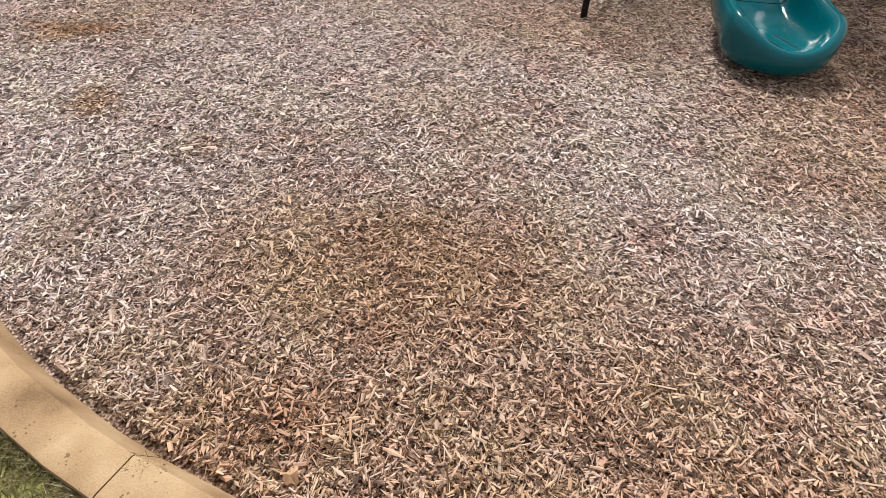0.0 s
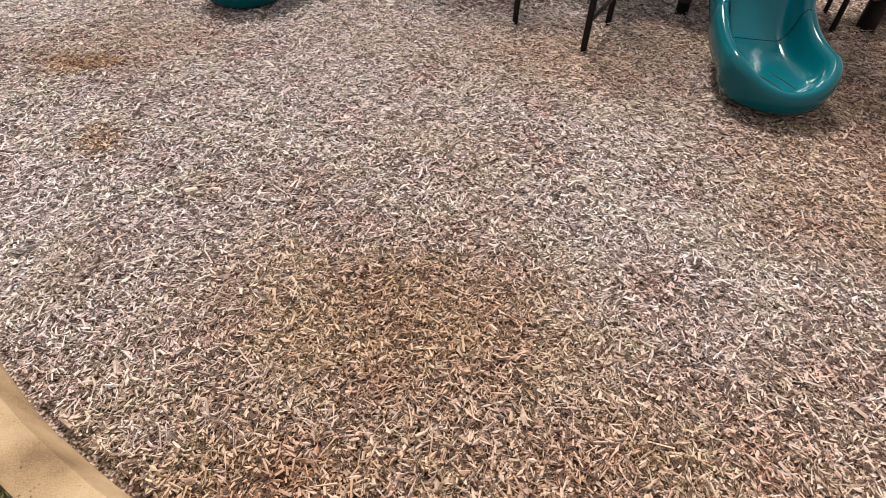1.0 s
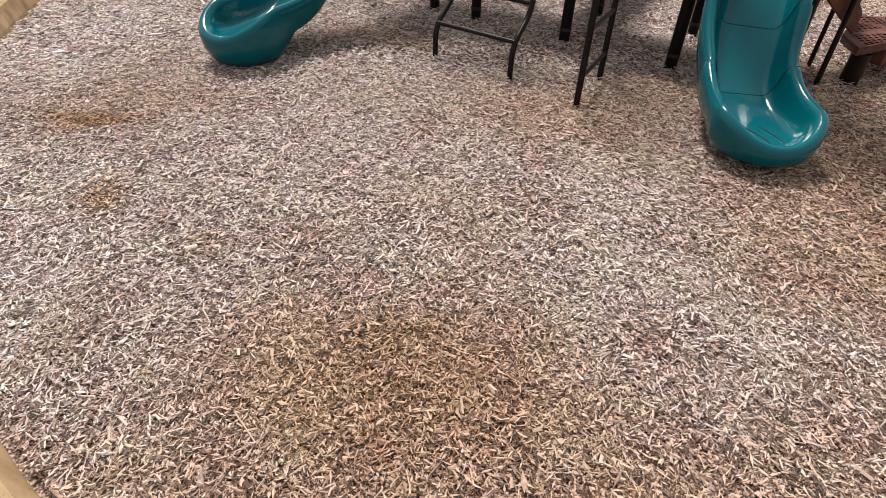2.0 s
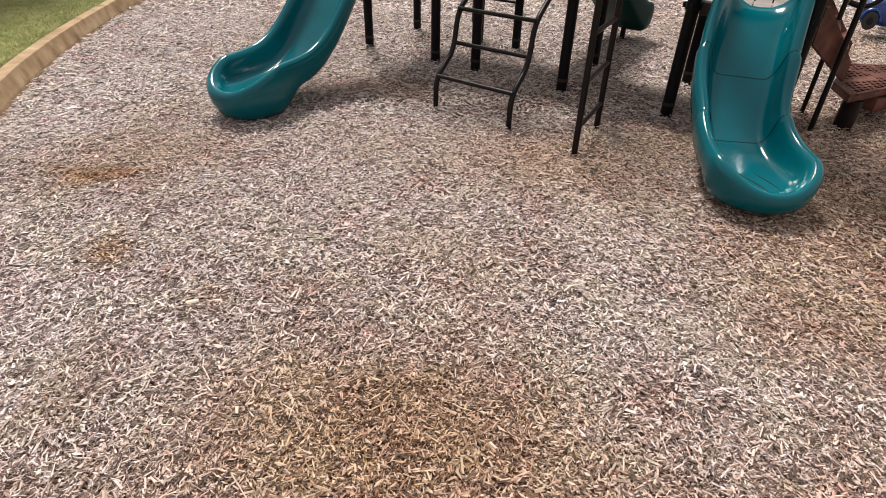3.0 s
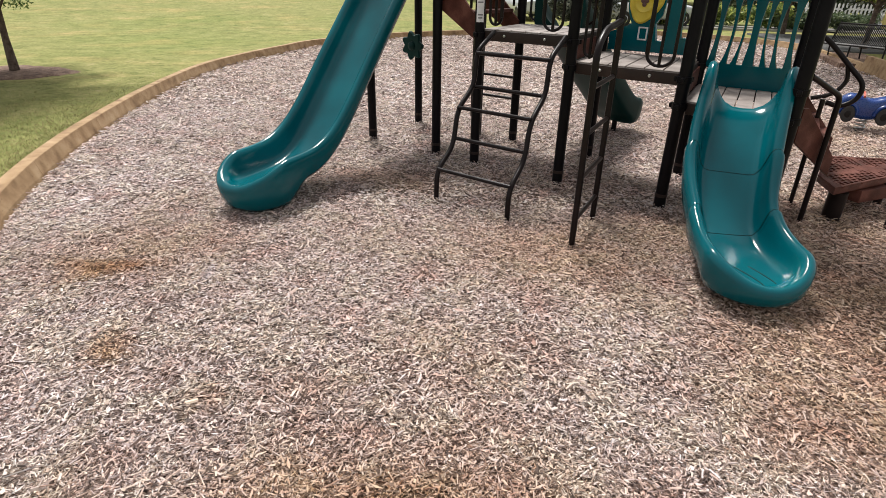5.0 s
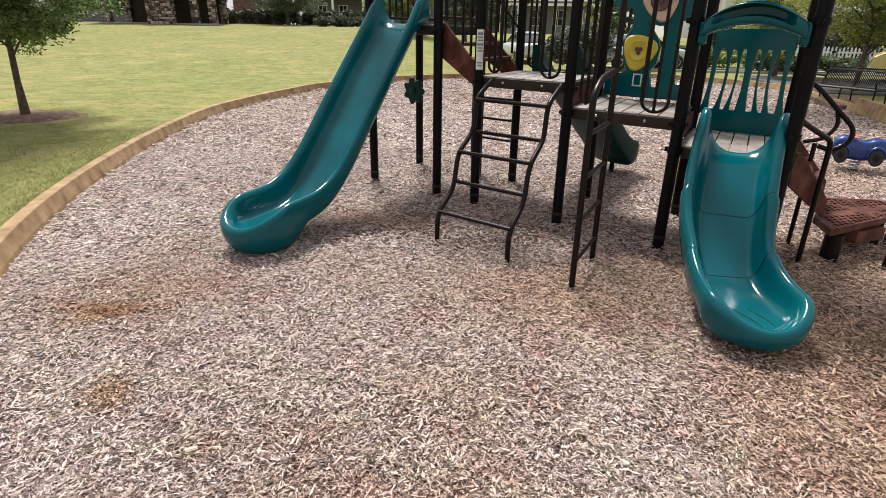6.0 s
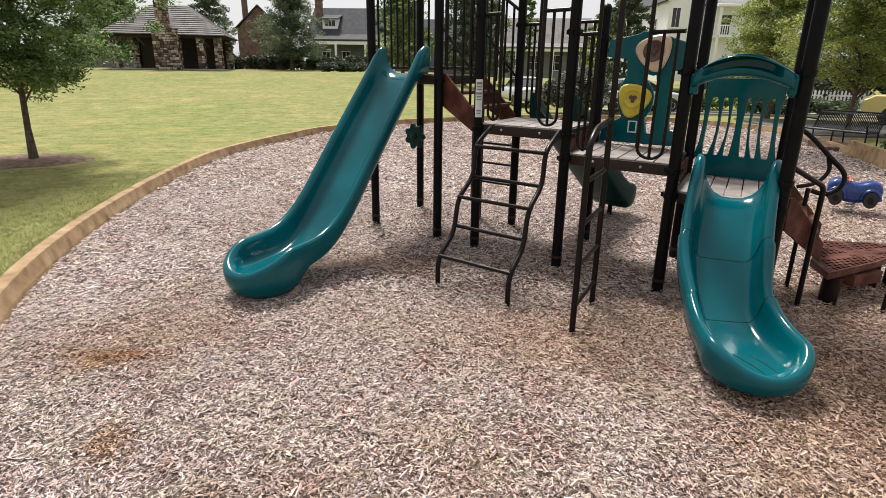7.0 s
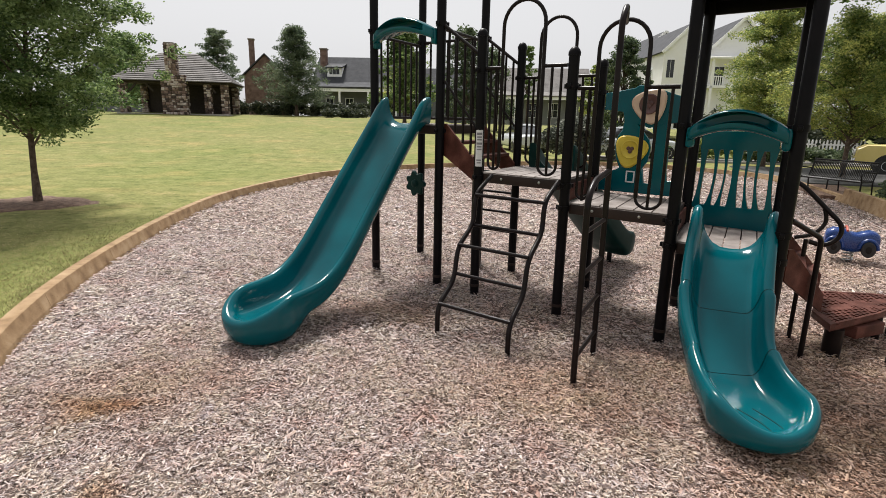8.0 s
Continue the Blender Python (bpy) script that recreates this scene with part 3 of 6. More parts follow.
def frame_on(p, q, z=0.0):
    """A frame at p with x towards q, z up and y away from the near side."""
    x = (q - p)
    x.z = 0
    x.normalize()
    y = UP.cross(x)
    m = Matrix((x, y, UP)).transposed().to_4x4()
    m.translation = at(p, z)
    return m


def post(p, top, dome=True, bands=()):
    g = Geo()
    prof = [(POST_R, -0.3), (POST_R, top - 0.03)]
    if dome:
        prof += [(POST_R + 0.006, top - 0.03), (POST_R + 0.006, top - 0.005), (POST_R * 0.92, top + 0.015), (POST_R * 0.6, top + 0.034), (0.004, top + 0.042)]
    else:
        prof += [(POST_R - 0.004, top), (0.004, top + 0.004)]
    g.lathe(prof, Matrix.Translation(at(p, 0)), 18)
    ob = part("post", g, M_POST, play)
    for z in bands:
        gc = Geo().lathe([(POST_R + 0.001, z - 0.022), (POST_R + 0.008, z - 0.022), (POST_R + 0.008, z + 0.022), (POST_R + 0.001, z + 0.022)], Matrix.Translation(at(p, 0)), 18)
        for a in (0.4, 2.2, 4.1):
            c = at(p, z) + Vector((math.cos(a), math.sin(a), 0)) * (POST_R + 0.018)
            gc.box((0.028, 0.03, 0.036), Matrix.Translation(c) @ Matrix.Rotation(a, 4, "Z"), 0.004)
        part("clamp", gc, M_POST, ob)
    gs = Geo().lathe([(POST_R + 0.0015, 0.10), (POST_R + 0.0035, 0.10), (POST_R + 0.0035, 0.125), (POST_R + 0.0015, 0.125)], Matrix.Translation(at(p, 0)), 18)
    part("ground_line_band", gs, M_BEAM, ob, "faded ground-level marking band")
    return ob


TALL = 3.35
for p in (P_A, P_B, P_C, P_E):
    post(p, TALL, False, (1.62, 2.62))
for p in (P_D, P_F):
    post(p, 2.50, True, (Z_MID - 0.05, 2.18))
for p in (P_M, P_H):
    post(p, 2.29, True, (Z_LOW - 0.05, Z_MID - 0.05, 2.02))
for p in (P_I, P_J, P_K, P_L):
    post(p, 2.74, False, (Z_RIGHT - 0.04, 1.72, 1.0))


def deck(a, b, c, d, z, boards=6):
    """A deck of boards along a-d between four posts a, b, c, d (round), with a steel rim."""
    g = Geo()
    ins = 0.035
    corners = [at(p, z) for p in (a, b, c, d)]
    cen = sum(corners, Vector()) / 4
    cor = [p + (cen - p).normalized() * ins for p in corners]
    for p, q in zip(cor, cor[1:] + cor[:1]):
        m = frame_on(p, q)
        ln = (q - p).length - 0.05
        m.translation = (p + q) / 2 + Vector((0, 0, -0.055))
        g.box((ln, 0.03, 0.085), m, 0.006)
    ob = part("deck", g, M_BEAM, play, "dark brown deck rim with greyed boards")
    for i in range(boards):
        t0, t1 = (i + 0.04) / boards, (i + 0.96) / boards
        quad = [cor[0].lerp(cor[1], t0), cor[0].lerp(cor[1], t1), cor[3].lerp(cor[2], t1), cor[3].lerp(cor[2], t0)]
        part("deck_board", Geo().slab([(p.x, p.y) for p in quad], z - 0.028, z, None, 0.004), M_BOARD, ob, smooth=False)
    for p, q in ((cor[0], cor[1]), (cor[2], cor[3])):
        nr = UP.cross((q - p).normalized()) * -1
        for t in (0.27, 0.73):
            c = p.lerp(q, t) + nr * 0.016 + Vector((0, 0, -0.05))
            m = Matrix.Translation(c) @ nr.to_track_quat("Z", "Y").to_matrix().to_4x4()
            part("bolt", Geo().lathe([(0.013, 0), (0.013, 0.003), (0.009, 0.008), (0.001, 0.009)], m, 10), M_BOLT, ob)
    return ob


deck(P_A, P_C, P_E, P_B, Z_LEFT)
deck(P_D, P_M, P_H, P_F, Z_MID)
deck(P_M, P_I, P_K, P_H, Z_LOW)
deck(P_I, P_J, P_L, P_K, Z_RIGHT)


def riser(p, q, z0, z1):
    """A closed panel between two decks of different height."""
    m = frame_on(p, q)
    ln = (q - p).length - 2 * POST_R - 0.02
    m.translation = at((p + q) / 2, (z0 + z1) / 2 - 0.01)
    part("riser_panel", Geo().box((ln, 0.02, abs(z1 - z0) - 0.02), m, 0.005), M_RUST, play, "red-brown closed riser panel")


riser(P_M, P_H, Z_LOW, Z_MID - 0.03)
riser(P_I, P_K, Z_RIGHT, Z_LOW - 0.03)

BAR, RAIL = 0.0125, 0.017


def barrier(p, q, z0, z1, n, foot=0.06):
    """A guard of upright bars between a top and a bottom rail."""
    d = (q - p).normalized()
    a, b = p + d * POST_R, q - d * POST_R
    ob = part("barrier", Geo().tube([at(a, z1), at(b, z1)], RAIL), M_TUBE, play)
    part("bottom_rail", Geo().tube([at(a, z0 + foot), at(b, z0 + foot)], RAIL), M_TUBE, ob)
    for i in range(n):
        c = a.lerp(b, (i + 0.7) / (n + 0.4))
        part("bar", Geo().tube([at(c, z0 + foot), at(c, z1)], BAR, 8), M_TUBE, ob)


barrier(P_A, P_B, Z_LEFT, 2.58, 7)
barrier(P_B, P_E, Z_LEFT, 2.62, 6)
barrier(P_C, P_E, Z_LEFT + 0.0, 2.58, 2)


def entry(p, q, z, rail_z, arch_z, half, split=0.5):
    """A guard with a way through: at either side bars bent to a loop at the foot, and an arch over the gap."""
    d = (q - p).normalized()
    w = (q - p).length
    lo, hi = w * split - half, w * split + half
    g = Geo()
    pts = [at(p + d * lo, z + 0.10)] + [at(p + d * lo, arch_z - half * 1.0)]
    pts += [at(p + d * (w * split - half * math.cos(a)), arch_z - half + half * math.sin(a)) for a in (math.pi * k / 14 for k in range(1, 14))]
    pts += [at(p + d * hi, arch_z - half), at(p + d * hi, z + 0.10)]
    g.tube(pts, 0.0165)
    ob = part("entry_arch", g, M_TUBE, play, "brown tubular entry arch")
    for inner, post_x in ((lo, POST_R + 0.01), (hi, w - POST_R - 0.01)):
        s = 1 if post_x > inner else -1
        edge = post_x - s * 0.05
        span = abs(edge - inner)
        rr = span / 2
        loop = [at(p + d * (inner + s * (rr - rr * math.cos(a))), z + 0.10 - min(rr, 0.075) * math.sin(a)) for a in (math.pi * k / 10 for k in range(11))]
        loop += [at(p + d * edge, rail_z)]
        part("bar", Geo().tube(loop, BAR, 8), M_TUBE, ob)
        mid = inner + s * rr
        part("bar", Geo().tube([at(p + d * mid, z + 0.03), at(p + d * mid, rail_z)], BAR, 8), M_TUBE, ob)
        part("rail", Geo().tube([at(p + d * inner, rail_z), at(p + d * post_x, rail_z)], RAIL), M_TUBE, ob)


entry(P_D, P_M, Z_MID, 2.19, 2.74, 0.205, 0.47)
entry(P_F, P_H, Z_MID, 2.18, 2.76, 0.20, 0.46)
entry(P_M, P_I, Z_LOW, 2.0, 2.50, 0.20, 0.45)


def slanted_guard(p, q, za, zb, ta, tb, n):
    """A guard beside the short stair, its rails falling with it."""
    d = (q - p).normalized()
    a, b = p + d * POST_R, q - d * POST_R
    ob = part("stair_guard", Geo().tube([at(a, ta), at(b, tb)], RAIL), M_TUBE, play)
    part("handrail", Geo().tube([at(a, za + 0.42), at(b, zb + 0.42)], BAR), M_TUBE, ob)
    for i in range(n):
        t = (i + 0.6) / (n + 0.2)
        c = a.lerp(b, t)
        part("bar", Geo().tube([at(c, za + (zb - za) * t + 0.1), at(c, ta + (tb - ta) * t)], BAR, 8), M_TUBE, ob)


slanted_guard(P_C, P_D, Z_LEFT, Z_MID, 2.60, 2.33, 4)
slanted_guard(P_E, P_F, Z_LEFT, Z_MID, 2.60, 2.33, 4)


def stair_flight(a, b, c, d, z0, z1, steps, drop=0.22):
    """Steps from the edge a-b at z0 down to the edge d-c at z1, between two closed side plates."""
    plates = []
    for p, q in ((a, d), (b, c)):
        g = Geo()
        x = (q - p)
        m = frame_on(p, q)
        ln = x.length
        g.slab([(0, z0 - drop), (0.0, z0 - 0.0 + 0.03), (0.05, z0 + 0.03), (ln, z1 + 0.03), (ln, z1 - drop * 0.55)][::-1], -0.012, 0.012,
               Matrix.Translation(at(p, 0)) @ m.to_3x3().to_4x4() @ Matrix.Rotation(radians(90), 4, "X"), 0.003)
        plates.append(part("stair_side_plate", g, M_RUST, play, "red-brown vinyl coated stair side plate", smooth=False))
    ob = plates[0]
    for i in range(1, steps):
        t = i / steps
        z = z0 + (z1 - z0) * t
        t0, t1 = t - 0.5 / steps, t + 0.55 / steps
        quad = [a.lerp(d, t0), b.lerp(c, t0), b.lerp(c, t1), a.lerp(d, t1)]
        part("tread", Geo().slab([(p.x, p.y) for p in quad], z - 0.03, z, None, 0.006), M_RUST, ob, smooth=False)


INSET = V2 * 0.06
stair_flight(P_C + INSET, P_E - INSET, P_F - INSET, P_D + INSET, Z_LEFT - 0.02, Z_MID + 0.0, 3, 0.27)


# ---- slides ----
def ramp_step(a, b, t):
    k = min(1.0, max(0.0, (t - a) / (b - a)))
    return k * k * (3 - 2 * k)


def slide(start, heading, turn, length, z_top, z_end, mat, name, label, w0=0.27, w1=0.31, wall=0.20, ears=0.25, level=(0.40, 0.80), scoop=0.05, seams=(), lip=0.03, under=0.10, body=0.05, nose=0.05, blunt=2.1,
          exit_wall=None, waist=0.0, bend=(0.12, 0.87), drop=2.0, grooves=()):
    """A moulded slide: a trough with rolled rims swept along a curve that starts at the deck's edge with a heading in degrees and bends by turn; it falls evenly and eases to a level run-out."""
    n, END = 64, 0.86
    ts = [END * i / n for i in range(n + 1)]
    steep = [ramp_step(-0.02, 0.10, t) * (1 - 0.985 * ramp_step(*level, t)) for t in ts]
    run = [0.0]
    for a, b in zip(steep, steep[1:]):
        run.append(run[-1] + (a + b) / 2)
    pos, last_t, centre = Vector((start.x, start.y, 0)), 0.0, []
    for t, fallen in zip(ts, run):
        ang = radians(heading + turn * ramp_step(*bend, t))
        pos += Vector((math.cos(ang), math.sin(ang), 0)) * length * (t - last_t)
        last_t = t
        centre.append((pos.copy(), ang, z_top + (z_end - z_top) * fallen / run[-1], t))

    def half(h, u):
        """Half the section from the bed's middle over the rolled rim and back to the middle below: share of the width, height."""
        return [(0, 0.0), (0.24, 0.0), (0.44, 0.001), (0.535, min(0.006, 0.04 * h)), (0.60, min(0.024, 0.14 * h)), (0.665, h * 0.28), (0.715, h * 0.54), (0.752, h * 0.79), (0.79, h - 0.011 * min(1, h / 0.1)), (0.845, h + 0.006),
                (0.91, h + 0.012), (0.975, h + 0.006), (1.022, h - 0.012), (1.044, min(h - 0.03, h * 0.8)), (1.035, h * 0.5 - 0.3 * u), (1.0, h * 0.12 - 0.45 * u), (0.93, -0.75 * u), (0.80, -u), (0.45, -u - 0.008), (0, -u - 0.01)]

    rows = []
    for pos, ang, z, t in centre:
        side, ahead = Vector((-math.sin(ang), math.cos(ang), 0)), Vector((math.cos(ang), math.sin(ang), 0))
        w = w0 + (w1 - w0) * ramp_step(0.40, 0.84, t) - waist * math.exp(-((t - 0.56) / 0.17) ** 2)
        h, u = wall + ((exit_wall or wall) - wall) * ramp_step(0.50, 0.86, t), body + (under - body) * ramp_step(0.76, 0.86, t)
        for joint in seams:                # each moulded section sits a little outside the one above
            w += 0.011 * ramp_step(joint, joint + 0.006, t)
            h += 0.006 * ramp_step(joint, joint + 0.006, t)
        h += (ears - wall) * (1 - ramp_step(0.0, 0.11, t))        # raised ears where the rims meet the deck
        dish = max(0.0, 1 - t / 0.16)
        prof = [(a, max(b, h * 0.92 * (a / 0.85) ** 3.2 * dish) if k < 9 else b) for k, (a, b) in enumerate(half(h, u))]
        ring = [(-a, b) for a, b in reversed(prof[1:])] + prof[:-1]
        back = scoop * max(0.0, 1 - t / 0.10)           # the bed's upper end is a scoop between the rims
        rows.append([at(pos + side * (a * w) - ahead * (back * min(1.0, abs(a)) ** 2.5), z + b) for a, b in ring])
    m = len(rows[0])
    fs = [(a * m + k, a * m + (k + 1) % m, (a + 1) * m + (k + 1) % m, (a + 1) * m + k) for a in range(len(rows) - 1) for k in range(m)]
    fs.append(tuple(reversed(range(m))))
    verts = [p for r in rows for p in r]
    # the exit: a rounded bowl whose rim comes down to a low lip in front
    pos, ang, z, t = centre[-1]
    fwd, side = Vector((math.cos(ang), math.sin(ang), 0)), Vector((-math.sin(ang), math.cos(ang), 0))
    base, turns, reach = len(verts), 32, (1 - END) * length + nose
    for k in range(turns + 1):
        phi = math.pi * k / turns
        c, sn = math.cos(phi), math.sin(phi)
        h2 = lip + (h - lip) * (1 - sn ** drop)
        sq = (abs(c) ** blunt + sn ** blunt) ** (-1 / blunt)       # a squarish round in plan
        hp = half(h2, u)
        for a, b in hp:
            verts.append(at(pos + side * (a * w * c * sq) + fwd * (a * reach * sn * sq), z + b))
        mm = len(hp)
    fs += [(base + k * mm + q, base + k * mm + q + 1, base + (k + 1) * mm + q + 1, base + (k + 1) * mm + q) for k in range(turns) for q in range(mm - 1)]
    ob = part(name, Geo().add(verts, fs), mat, play, label, angle=70)
    mid = m // 2
    for sm in seams:                        # narrow moulding seams across the trough
        i = min(n, int(sm * n / END))
        part("seam", Geo().tube([rows[i][k] + Vector((0, 0, 0.0006)) for k in range(mid - 12, mid + 13)], 0.0017, 5), M_DKGREEN, ob)
    for s0, s1, q0, q1 in grooves:          # shallow moulded grooves curving through the run-out, their shade drawn as dark green tubes
        curve = []
        for k in range(15):
            q = k / 14
            curve.append(at(pos + fwd * (reach * (q0 + (q1 - q0) * q)) + side * w * (s0 + (s1 - s0) * math.sin(q * math.pi / 2)), z + 0.0012))
        part("groove", Geo().tube(curve, 0.0034, 6), M_DKGREEN, ob)
    # a foot under the exit
    part("exit_foot", Geo().tube([at(pos, -0.2), at(pos, z - under + 0.02)], 0.03, 10), M_POST, ob)
    return ob


HEAD = 61 + 180
slide_left = slide((P_A + P_C) / 2 - U2 * 0.03 + V2 * 0.02, HEAD, 3.0, 2.38, Z_LEFT, 0.205, M_TEAL, "slide", "tall straight teal moulded slide", w0=0.285, w1=0.275, wall=0.178, ears=0.26, level=(0.46, 0.82), body=0.022, under=0.17, lip=0.03,
                   exit_wall=0.18, blunt=2.3, nose=0.0, drop=1.35, grooves=((0.52, 0.50, -1.6, 0.5), (-0.52, -0.50, -1.6, 0.5)))
slide_right = slide((P_I + P_J) / 2 + U2 * 0.055 + V2 * 0.02, HEAD, 25, 1.43, Z_RIGHT + 0.0, 0.165, M_TEAL, "slide", "low curved teal moulded slide", w0=0.276, w1=0.258, waist=0.032, wall=0.178, ears=0.28, level=(0.34, 0.80), seams=(0.31, 0.58), scoop=0.10,
                    blunt=1.9, nose=0.06, body=0.03, under=0.10, lip=0.025, exit_wall=0.125, bend=(0.05, 0.80), drop=1.7, grooves=((-0.30, -0.02, -0.25, 0.66), (0.02, 0.26, -0.30, 0.62)))
slide((P_F + P_H) / 2 - V2 * 0.02, 44, -4, 1.50, Z_MID, 0.24, M_DKGREEN, "slide", "dark green slide falling away behind the decks", w0=0.28, w1=0.28, wall=0.20, ears=0.25, level=(0.66, 1.0), body=0.06)


def hood(p, q, z_foot, rise, host):
    """A moulded crescent over a slide's entrance, with an almond-shaped hollow in its face."""
    d = (q - p).normalized()
    w = (q - p).length
    out = UP.cross(d) * -1
    x0, x1, n = 0.05, w - 0.05, 36
    rows = []
    for i in range(n + 1):
        t = i / n
        arc = math.sin(math.pi * t) ** 0.85
        zb, zt = z_foot - 0.015 + 0.66 * rise * arc, z_foot + 0.085 + rise * arc
        fwd = 0.015 + 0.085 * math.sin(math.pi * t) ** 0.7
        hollow = max(0.0, math.sin(math.pi * min(1.0, max(0.0, (t - 0.13) / 0.74)))) ** 0.6
        c = p + d * (x0 + (x1 - x0) * t)
        prof = []
        for k in range(41):          # the face, from the lower lip up to the crest, well rounded at both
            u = k / 40
            full = 0.056 * (1 - abs(2 * u - 1) ** 5) ** 0.5
            dent = 0.165 * hollow * max(0.0, 1 - (abs(u - 0.61) / 0.25) ** 12.0)
            prof.append((full - dent, zb + (zt - zb) * u))
        rear = -0.06 - 0.08 * hollow
        prof += [(rear + 0.01, zt - 0.010), (rear, zt - 0.03), (rear, zb + 0.03), (rear + 0.01, zb + 0.008)]
        rows.append([at(c, z) + out * (fwd + y) for y, z in prof])
    m = len(rows[0])
    fs = [(r * m + k, r * m + (k + 1) % m, (r + 1) * m + (k + 1) % m, (r + 1) * m + k) for r in range(n) for k in range(m)]
    fs += [tuple(reversed(range(m))), tuple(n * m + k for k in range(m))]
    g = Geo().add([v for r in rows for v in r], fs)
    for c, s in ((p + d * x0, 1), (p + d * x1, -1)):
        g.box((0.056, 0.085, 0.15), Matrix.Translation(at(c, z_foot + 0.02) + d * s * 0.012 + out * 0.018) @ frame_on(p, q).to_3x3().to_4x4(), 0.028)
    return part("hood", g, M_TEAL, host, "teal arched entrance hood", angle=60)


hood(P_A, P_C, 2.49, 0.130, slide_left)
hood(P_I, P_J, 1.62, 0.135, slide_right)


def slotted_panel(p, q, z0, z1):
    """A moulded guard panel with six curved slots."""
    w = (q - p).length
    a, b = POST_R + 0.02, w - POST_R - 0.02
    fr = frame_on(p, q)
    flat = Matrix.Translation(at(p, 0)) @ fr.to_3x3().to_4x4() @ Matrix.Rotation(radians(90), 4, "X")
    ob = part("slotted_panel", Geo().slab([(a, z0), (b, z0), (b, z0 + 0.20), (a, z0 + 0.20)], -0.018, 0.018, flat, 0.006), M_TEAL, play, "teal moulded guard panel with six curved slots", smooth=False)
    g = Geo()
    g.slab([(a, z1 - 0.16), (b, z1 - 0.16), (b, z1 - 0.02), (b - 0.12, z1), (a + 0.12, z1), (a, z1 - 0.02)], -0.018, 0.018, flat, 0.006)
    part("panel_head", g, M_TEAL, ob, smooth=False)
    ww = b - a
    # edges of the solid ribs across the width, at top and bottom, with a bow towards the middle
    ribs = [(0.0, 0.07, 0.03), (0.172, 0.222, 0.07), (0.305, 0.348, 0.075), (0.425, 0.575, 0.0), (0.652, 0.695, -0.075), (0.778, 0.828, -0.07), (0.93, 1.0, -0.03)]
    for r0, r1, bow in ribs:
        n = 16
        left, right = [], []
        for k in range(n + 1):
            t = k / n
            s = math.sin(math.pi * t)
            zz = z0 + 0.17 + (z1 - 0.13 - z0 - 0.17) * t
            mid = 0.035 * (t - 0.5) * (1 if r0 < 0.5 else -1) * (0 if bow == 0 else 1)
            # the ribs swell at both ends, so that the slots between them close like leaves
            pinch = 0.036 * s if bow == 0.0 else 0.010 * s - 0.030 * (1 - s) ** 2.2
            left.append((a + ww * (r0 - 0.0 + mid + (bow * 0.5 * s) + pinch), zz))
            right.append((a + ww * (r1 + mid + (bow * 0.5 * s) - pinch), zz))
        vs, fs = [], []
        for y in (-0.016, 0.016):
            vs += [flat @ Vector((x, z, y)) for x, z in left] + [flat @ Vector((x, z, y)) for x, z in right]
        m = n + 1
        for k in range(n):
            fs += [(k, m + k, m + k + 1, k + 1), (2 * m + k, 2 * m + k + 1, 3 * m + k + 1, 3 * m + k), (k, k + 1, 2 * m + k + 1, 2 * m + k), (m + k, 3 * m + k, 3 * m + k + 1, m + k + 1)]
        part("panel_rib", Geo().add(vs, fs), M_TEAL, ob, smooth=False)


slotted_panel(P_K, P_L, Z_RIGHT - 0.02, 1.68)


